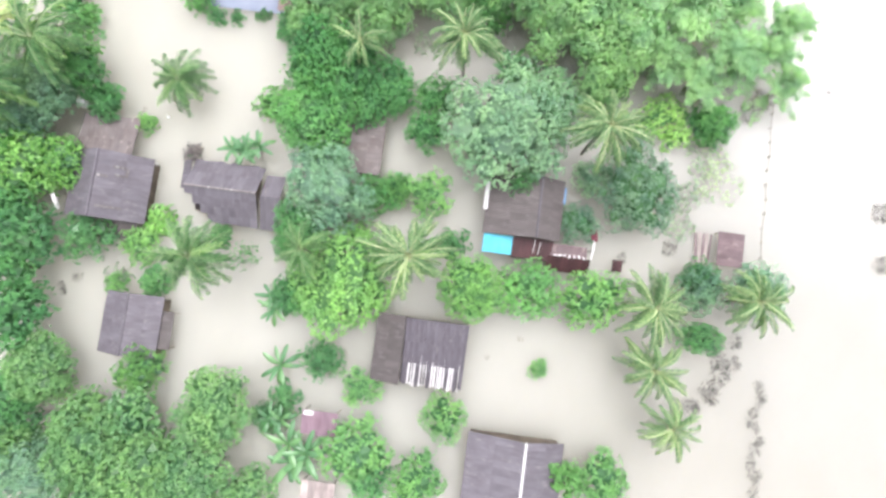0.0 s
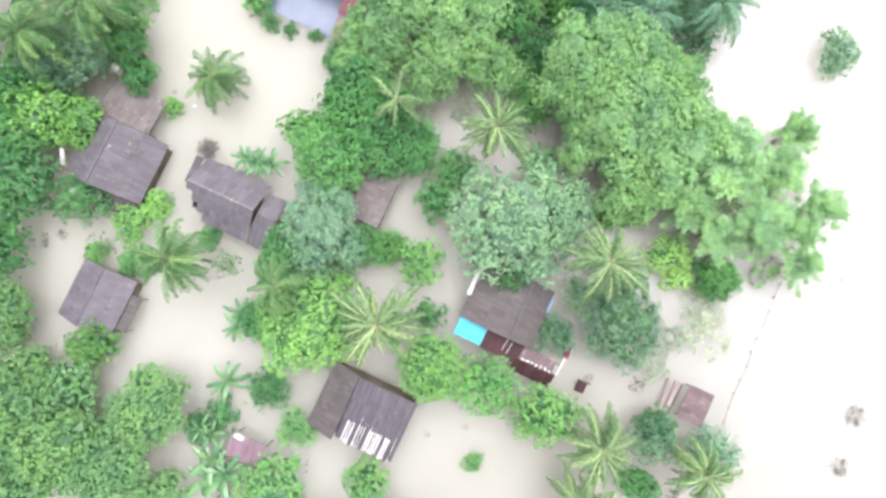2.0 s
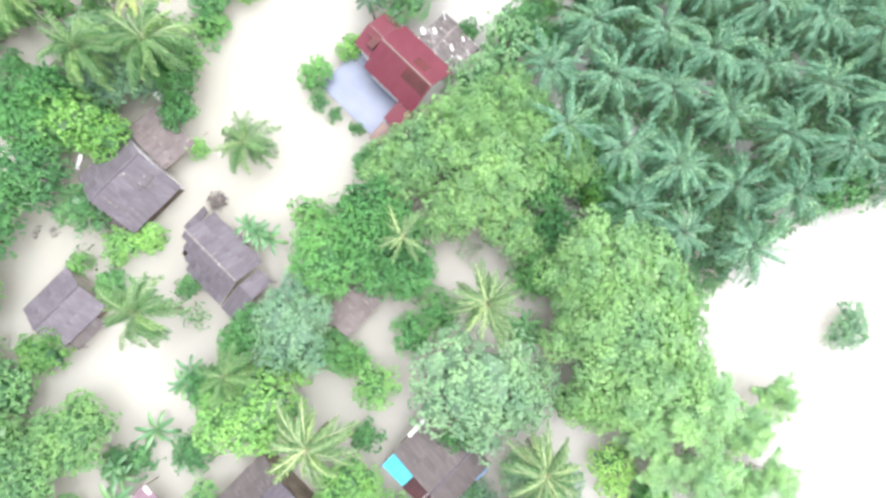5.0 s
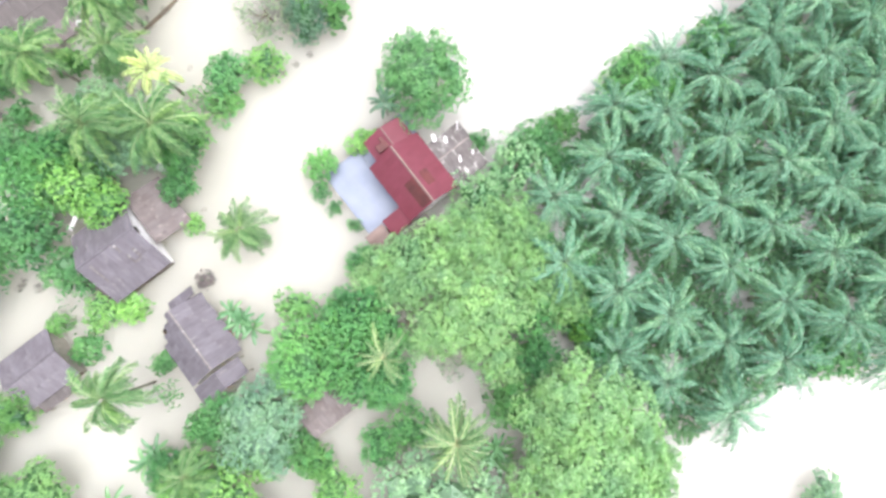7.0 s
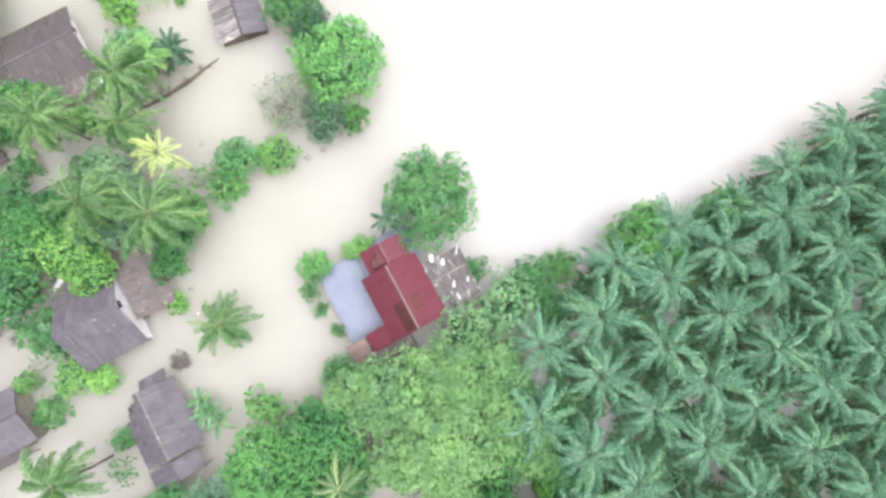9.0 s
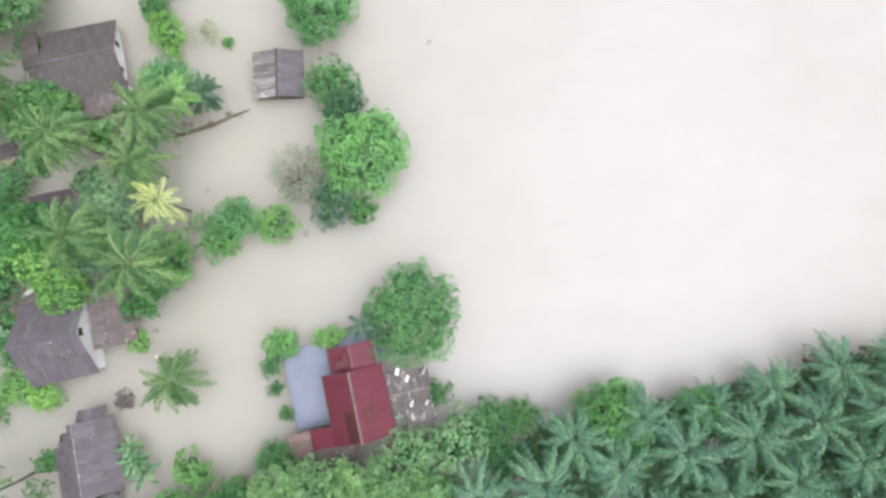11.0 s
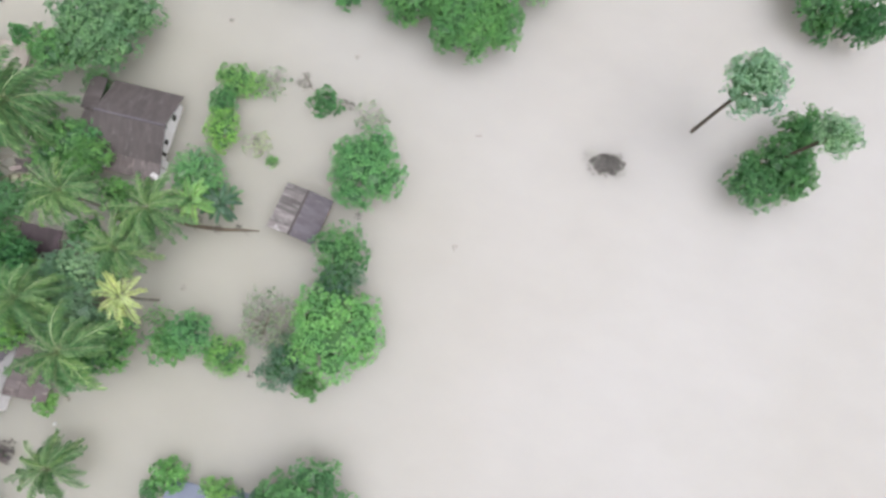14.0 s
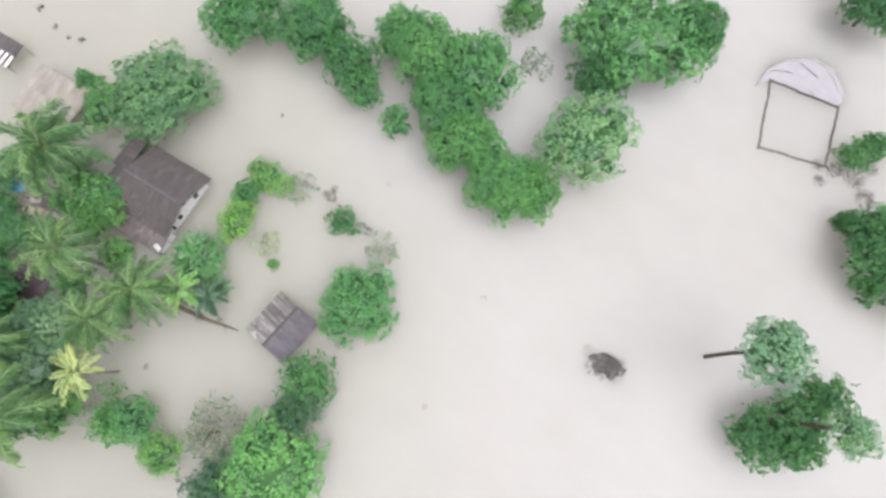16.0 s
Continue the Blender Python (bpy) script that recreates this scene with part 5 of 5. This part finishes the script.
# bananas
paddles = [paddle_mesh("leaf", 500 + i, LEAF["banana"], 2.7, 0.58, 74 - 14 * i, 75) for i in range(5)]
for i, (x, y, R, H) in enumerate(BANANA):
    rng = random.Random(900 + i)
    t = thing("banana_plant", x, y, 0, rng.uniform(0, 360), "clump of banana plants with broad green leaves", "banana plant")
    stems = 3 if R > 2.9 else 2 if R > 2.4 else 1
    for s in range(stems):
        a = 6.283 * s / stems
        off = Vector((math.cos(a), math.sin(a), 0)) * (R * 0.32 if stems > 1 else 0)
        hh = H * rng.uniform(0.42, 0.6)
        part("stem", mesh_of("stem", *sticks([((off.x * 0.5, off.y * 0.5, -1), (off.x, off.y, hh), 0.16, 0.08)], 7), STEM), t)
        for j in range(10):
            k = R * (0.62 if stems > 1 else 0.95) / 1.9 * rng.uniform(0.85, 1.1)
            part("leaf", paddles[j * 5 // 10], t, pose(off.x, off.y, hh, 0, 0, 137.5 * j + rng.uniform(-15, 15)) @ Matrix.Diagonal((k, k, k, 1)))

# oil palm plantation: rows on a triangular grid
oil = [frond_mesh("frond", 600 + i, LEAF["oil"], 4.9, r, 50 + 17 * (i % 3) + 0.7 * max(r, 0), 25, 0.80, 0.108, 0.62, OIL_STEM, 54.0, 0.2, 0.045) for i, r in enumerate(rises * 2)]
stand = 0
for col in range(-2, 6):
    gx = -10.9 + 6.7 * col + (1.6 if col == -2 else 0.0)
    for row in range(-2, 10):
        rng = random.Random(5000 + 50 * col + row)
        x = gx + rng.uniform(-0.7, 0.7)
        y = 62.5 + 8.75 * row - (4.4 if col % 2 else 0.0) - 0.15 * max(0.0, gx + 10.9) + rng.uniform(-0.6, 0.6)
        south = 50.5 if gx > -14 else 56.0
        east = 18.8 + 0.28 * max(0.0, y - 60.0)
        if math.hypot(x - 22.0, y - 74.0) < 3.4 or y < south or x > east or (gx < -20 and y < 66):
            continue
        H = rng.uniform(5.4, 8.0)
        R = rng.uniform(4.3, 5.2) * (0.88 if col == -2 else 1.0)
        t = palm("oil_palm", "oil palm with dense dark green fronds in plantation row", x, y, R, H, oil, rng.choice((42, 46, 50)), 6000 + stand, 0.3, 4.45, withered=5, uneven=0.26)
        t["group"] = "oil palm plantation"
        stand += 1


deep = [frond_mesh("frond", 640 + i, LEAF["deep"], 4.7, rise, 62, 22, 1.0, 0.34, 0.5, OIL_STEM, 50.0) for i, rise in enumerate(rises)]
for i, (x, y, R, H) in enumerate(DEEP_PALM):
    palm("palm", "small dark green palm beside the log and hut", x, y, R, H, deep, 16, 7720 + i, 0.12, 4.45, withered=0)
palm("palm", "small dark green palm beside the red-roofed house", -41.6, 48.4, 2.2, 6.0, deep, 14, 7700, 0.12, 4.45, withered=0)

# low dark growth between the plantation rows
rng = np.random.default_rng(4242)
n = 42000
px, py = rng.uniform(-25, 24, n), rng.uniform(50, 146, n)
inside = (py > 52 + 0.45 * np.maximum(0, -px)) & (px < 19.0 + 0.28 * np.maximum(0, py - 60)) & (px > -22.5 + 0.4 * np.maximum(0, 68 - py))
patchy = np.sin(px * 0.55 + 1.3 * np.sin(py * 0.31)) + np.cos(py * 0.47 + px * 0.13) > -1.55
P = np.stack([px, py, rng.uniform(0.0, 0.9, n)], 1)[inside & patchy]
D = unit(rng.normal(size=(len(P), 3)) * [1, 1, 0.35] + [0, 0, 0.25])
V, F = leaf_blades(P, D, np.tile([0.0, 0.0, 1.0], (len(P), 1)), rng.uniform(0.8, 1.5, len(P)), rng.uniform(0.3, 0.55, len(P)), 0.15, rng)
tagged(new("undergrowth", mesh_of("undergrowth", V, F, LEAF["under"])), "low dark green growth between the oil palms", "undergrowth", kind="stuff")


# sparse, half-drowned shrubs and bare brush
def brush_mesh(name, R, H, count, seed, mat):
    rng = random.Random(seed)
    segs = []
    for _ in range(count):
        a, r = rng.uniform(0, 6.283), R * math.sqrt(rng.random()) * 0.95
        p0 = Vector((math.cos(a) * r * 0.35, math.sin(a) * r * 0.35, -0.4))
        p1 = Vector((math.cos(a) * r * 0.75, math.sin(a) * r * 0.75, H * rng.uniform(0.3, 0.7)))
        segs.append((p0, p1, 0.035, 0.022))
        for _k in range(3):
            b = a + rng.uniform(-0.9, 0.9)
            p2 = p1 + Vector((math.cos(b), math.sin(b), rng.uniform(-0.2, 0.6))) * R * rng.uniform(0.15, 0.35)
            segs.append((p1, p2, 0.022, 0.008))
    return mesh_of(name, *sticks(segs, 3), mat)


sparse_crowns = [crown_mesh("foliage", "mid", 2.4, 1.6, 70 + i, LEAF["grey" if i == 1 else "mid"], 0.28) for i in range(2)]
for i, (x, y, R, H) in enumerate(SPARSE):
    t = thing("shrub", x, y, 0, 70 * i, "sparse half-drowned shrub with few leaves and bare twigs", "shrub")
    part("brushwood", brush_mesh("brushwood", R, H, 16, 40 + i, TWIG), t)
    part("foliage", sparse_crowns[1 if x > 25 or x < -80 or i % 3 == 0 else 0], t, Matrix.Diagonal((R / 2.4, R / 2.4, H / 1.6, 1)))
for i, (x, y, R, H) in enumerate(BARE):
    t = thing("bare_tree", x, y, 0, 0, "grey leafless tree beside green crowns", "tree")
    part("trunk", trunk_mesh("trunk", H, 0.15, 6, 3, R), t)
    part("brushwood", brush_mesh("brushwood", R, H, 120, 5, TWIG), t)
    part("foliage", crown_mesh("foliage", "fine", R, H * 0.8, 6, LEAF["grey"], 0.5), t, Matrix.Translation((0, 0, 0.6)))

DROWNED = [
    (35.9, -4.5, 1.5), (35.2, -9.1, 1.6), (32.7, -10.9, 1.6), (55.5, 18, 1.8), (56, 11.1, 1.5),
    (38.3, 31.7, 2), (36.8, 29.5, 1.8), (27.9, 9.7, 1.4), (21.8, 7.7, 1), (-51.9, -4.6, 1), (-54, -6, 0.8), (-97.5, 38.3, 1.2), (-95.8, 45.7, 1),
    (-98.8, 38.1, 0.8), (-80.2, 51, 0.7), (-138.9, 98.6, 1.2), (-139.3, 101.2, 1.7), (-139.4, 104, 1.9), (-137.2, 106.5, 2.0), (-142.5, 105.5, 1.6), (-57.2, 32.4, 1.2), (-73.6, 32.4, 0.9), (-73.9, 26.2, 1.0), (35.1, -2.6, 1.7), (37.6, -4.6, 1.5), (34.7, -8.3, 1.6), (37.7, -1.6, 1.3), (33.1, -10.8, 1.2), (36.1, -6.2, 1.8), (-74.0, 29.2, 1.2), (-74.6, 35.2, 0.8),
]
STREWN = [
    (-100.7, -19.4, 0.9), (-99.3, -15.1, 0.6), (-98.9, -12.0, 0.5), (-99.5, -9.8, 0.8), (-97.4, 37.4, 0.7), (-97.0, 40.1, 0.5), (-96.1, 44.6, 0.8),
    (-55.6, 40.4, 0.6), (-55.6, 42.6, 0.7), (-55.5, 45.0, 0.6), (-97.3, 34.0, 0.7), (-87.3, 33.9, 0.9), (-53.5, -6.8, 0.7), (-136.6, 99.6, 1.2),
]
# a strip of brush along a drowned bank
BANK = [(41.3 + 0.55 * math.sin(1.3 * k) + 0.03 * k, -7.0 - 1.15 * k, 0.95 + 0.3 * math.sin(2.1 * k)) for k in range(13)]
for i, (x, y, R) in enumerate(DROWNED + BANK + STREWN):
    t = thing("brush", x, y, 0, 50 * i, "tangle of grey drowned brush sticking out of water", "brush")
    part("brushwood", brush_mesh("brushwood", R, 0.5 + 0.15 * R, int(34 * R), 140 + i, WET_BRUSH), t)

# dark floating mat of brush in the open water
t = thing("debris_mat", -96.2, 84.0, 0, 98, "dark floating mat of mud and brush", "debris")
bm = bmesh.new()
bmesh.ops.create_icosphere(bm, subdivisions=3, radius=1.0)
for v in bm.verts:
    v.co.x *= 2.3 * (1 + 0.7 * noise.noise(v.co * 2.4))
    v.co.y *= 1.35 * (1 + 0.7 * noise.noise(v.co * 2.6 + Vector((5, 0, 0))))
    v.co.z *= 0.2 * (1 + 1.3 * noise.noise(v.co * 3.0))
me = bpy.data.meshes.new("mat")
bm.to_mesh(me)
bm.free()
me.materials.append(SILT)
part("mud", me, t)
for i, (bx, by, br, m) in enumerate(((0.9, 0.5, 1.9, WET_BRUSH), (-1.5, -0.5, 1.7, WET_BRUSH), (0.2, -0.8, 1.6, WET_BRUSH), (-2.4, 0.9, 1.6, TWIG), (1.9, -0.9, 1.2, TWIG))):
    part("brushwood", brush_mesh("brushwood", br, 0.4, 44, 7 + i, m), t, pose(bx, by, 0))

# square fish pen awash
pen = thing("fish_pen", -143.8, 93.7, 0, 0, "square grey bamboo fish pen awash in the flood", "fish pen")
corners = [Vector((-5.1, -6.5, 0)), Vector((-6.0, 4.4, 0)), Vector((4.5, 6.0, 0)), Vector((6.6, -3.9, 0))]
for i in range(4):
    a, b = corners[i], corners[(i + 1) % 4]
    for k in range(5):
        p, q = a.lerp(b, k / 5 - 0.02), a.lerp(b, (k + 1) / 5)
        jit = 0.12 * math.sin(9 * i + 4 * k)
        part("pole", mesh_of("pole", *sticks([((p.x + jit, p.y, 0.08), (q.x, q.y + jit, 0.14), 0.19, 0.15), ((p.x, p.y, -1), (p.x, p.y, 0.5), 0.06, 0.05)], 5), WET_BRUSH), pen)
bend = [(-3.0, -8.2), (-7.1, -7.6), (-9.7, -5.8), (-12.2, -1.9), (-11.9, 1.5)]
for (xa, ya), (xb, yb) in zip(bend, bend[1:]):
    part("boom", mesh_of("boom", *sticks([((xa, ya, 0.04), (xb, yb, 0.06), 0.13, 0.11)], 5), TWIG), pen, label="loose floating boom")

net_at = [(-3.0, -8.2), (-7.1, -7.6), (-9.7, -5.8), (-11.6, -3.6), (-12.2, -1.9), (-11.9, 1.5), (-9.0, 4.6)]
NV, NF = [], []
for i, (nx, ny) in enumerate(net_at):
    ex, ey = -5.3 - 0.9 * i / 6, -6.5 + 10.9 * i / 6
    for j in range(6):
        u = j / 5
        NV.append((nx + (ex - nx) * u, ny + (ey - ny) * u, 0.02 + 0.03 * math.sin(3.1 * i + 2.2 * j)))
NF = [(6 * i + j, 6 * i + j + 1, 6 * i + j + 7, 6 * i + j + 6) for i in range(6) for j in range(5)]
part("net", mesh_of("net", NV, NF, NET), pen, label="pale lilac net floating awash")

# fence of posts with a sagging rail along the east bank
fence = thing("fence", 40.0, 20.0, 0, 0, "line of grey wooden fence posts standing in water", "fence")
post = mesh_of("post", *sticks([((0, 0, -1), (0.02, 0.01, 0.75), 0.08, 0.06)], 6), PALM_BARK)
for k in range(13):
    part("post", post, fence, pose(0.12 * math.sin(k * 1.7), -12 + 2 * k, 0, 3 * math.sin(k * 3.1), 4 * math.sin(k * 2.3), 20 * k))
    if k < 12:
        x_a, x_b = 0.12 * math.sin(k * 1.7), 0.12 * math.sin(k * 1.7 + 1.7)
        part("rail", mesh_of("rail", *sticks([((x_a, -12 + 2 * k, 0.5), ((x_a + x_b) / 2, -11 + 2 * k, 0.44), 0.04, 0.04), (((x_a + x_b) / 2, -11 + 2 * k, 0.44), (x_b, -10 + 2 * k, 0.5), 0.04, 0.04)], 4), PALM_BARK), fence)

stick = tagged(new("pole", mesh_of("pole", *sticks([((0, 0, 0.9), (2.2, 1.7, -0.3), 0.05, 0.06)], 6), BARK)), "thin wooden pole leaning out of the water", "pole")
stick.location = (-98.8, 38.1, 0)

# fallen trunk by the hut, floating bits
log = thing("log", -73.5, 30.6, 0, 0, "brown fallen palm trunk lying in shallow water", "log")
bends = [(0.1, -5.4, 0.02, 0.16), (0.25, -2.6, 0.14, 0.24), (0, 0, 0.12, 0.3), (-0.3, 2.5, 0.15, 0.27), (-0.9, 5.2, 0.12, 0.2), (-1.3, 7.4, 0.04, 0.08)]
part("trunk", mesh_of("trunk", *sticks([(p[:3], q[:3], p[3], q[3]) for p, q in zip(bends, bends[1:])], 7), BARK), log)
for p, q in (((-0.9, 5.2, 0.1), (-0.2, 6.4, 0.3)), ((0.2, -2.0, 0.1), (1.0, -0.6, 0.35)), ((0.15, -3.4, 0.1), (-0.7, -4.3, 0.3))):
    part("branch", mesh_of("branch", *sticks([(p, q, 0.06, 0.02)], 6), BARK), log)
for i, (x, y) in enumerate(((-95.9, 65.0), (-103.5, 44.6), (-104.7, 24.8), (-79.0, 65.4), (-64.6, 30.2), (-46.9, 19.8), (47.5, 34.0), (5.2, -8.0), (9.4, -5.0), (-99.7, -10.2), (-54.3, -25.6))):
    d = tagged(new("driftwood", brush_mesh("driftwood", 0.55, 0.25, 12, 220 + i, BARK)), "small clump of dark driftwood afloat", "driftwood")
    d.location = (x, y, 0)
bird = tagged(new("container", mesh_of("container", *sticks([((0, 0, -0.1), (0, 0, 0.22), 0.2, 0.18), ((0, 0, 0.22), (0, 0, 0.3), 0.14, 0.06)], 10), WHITE_PLASTIC)), "small white plastic container afloat in the flood", "container")
bird.location = (-43.3, 19.2, 0)
tank = thing("water_tank", -54.3, 19.2, 0, 15, "small white water tank on a stand beside trees", "tank")
part("tank", mesh_of("tank", *sticks([((0, 0, 1.4), (0, 0, 2.5), 0.55, 0.55), ((0, 0, 2.5), (0, 0, 2.75), 0.5, 0.2)], 12), WHITE_PLASTIC), tank)
for a in range(4):
    px, py = 0.45 * math.cos(1.57 * a), 0.45 * math.sin(1.57 * a)
    part("leg", mesh_of("leg", *sticks([((px, py, -1), (px, py, 1.42), 0.06, 0.06)], 6), WALL_WOOD), tank)
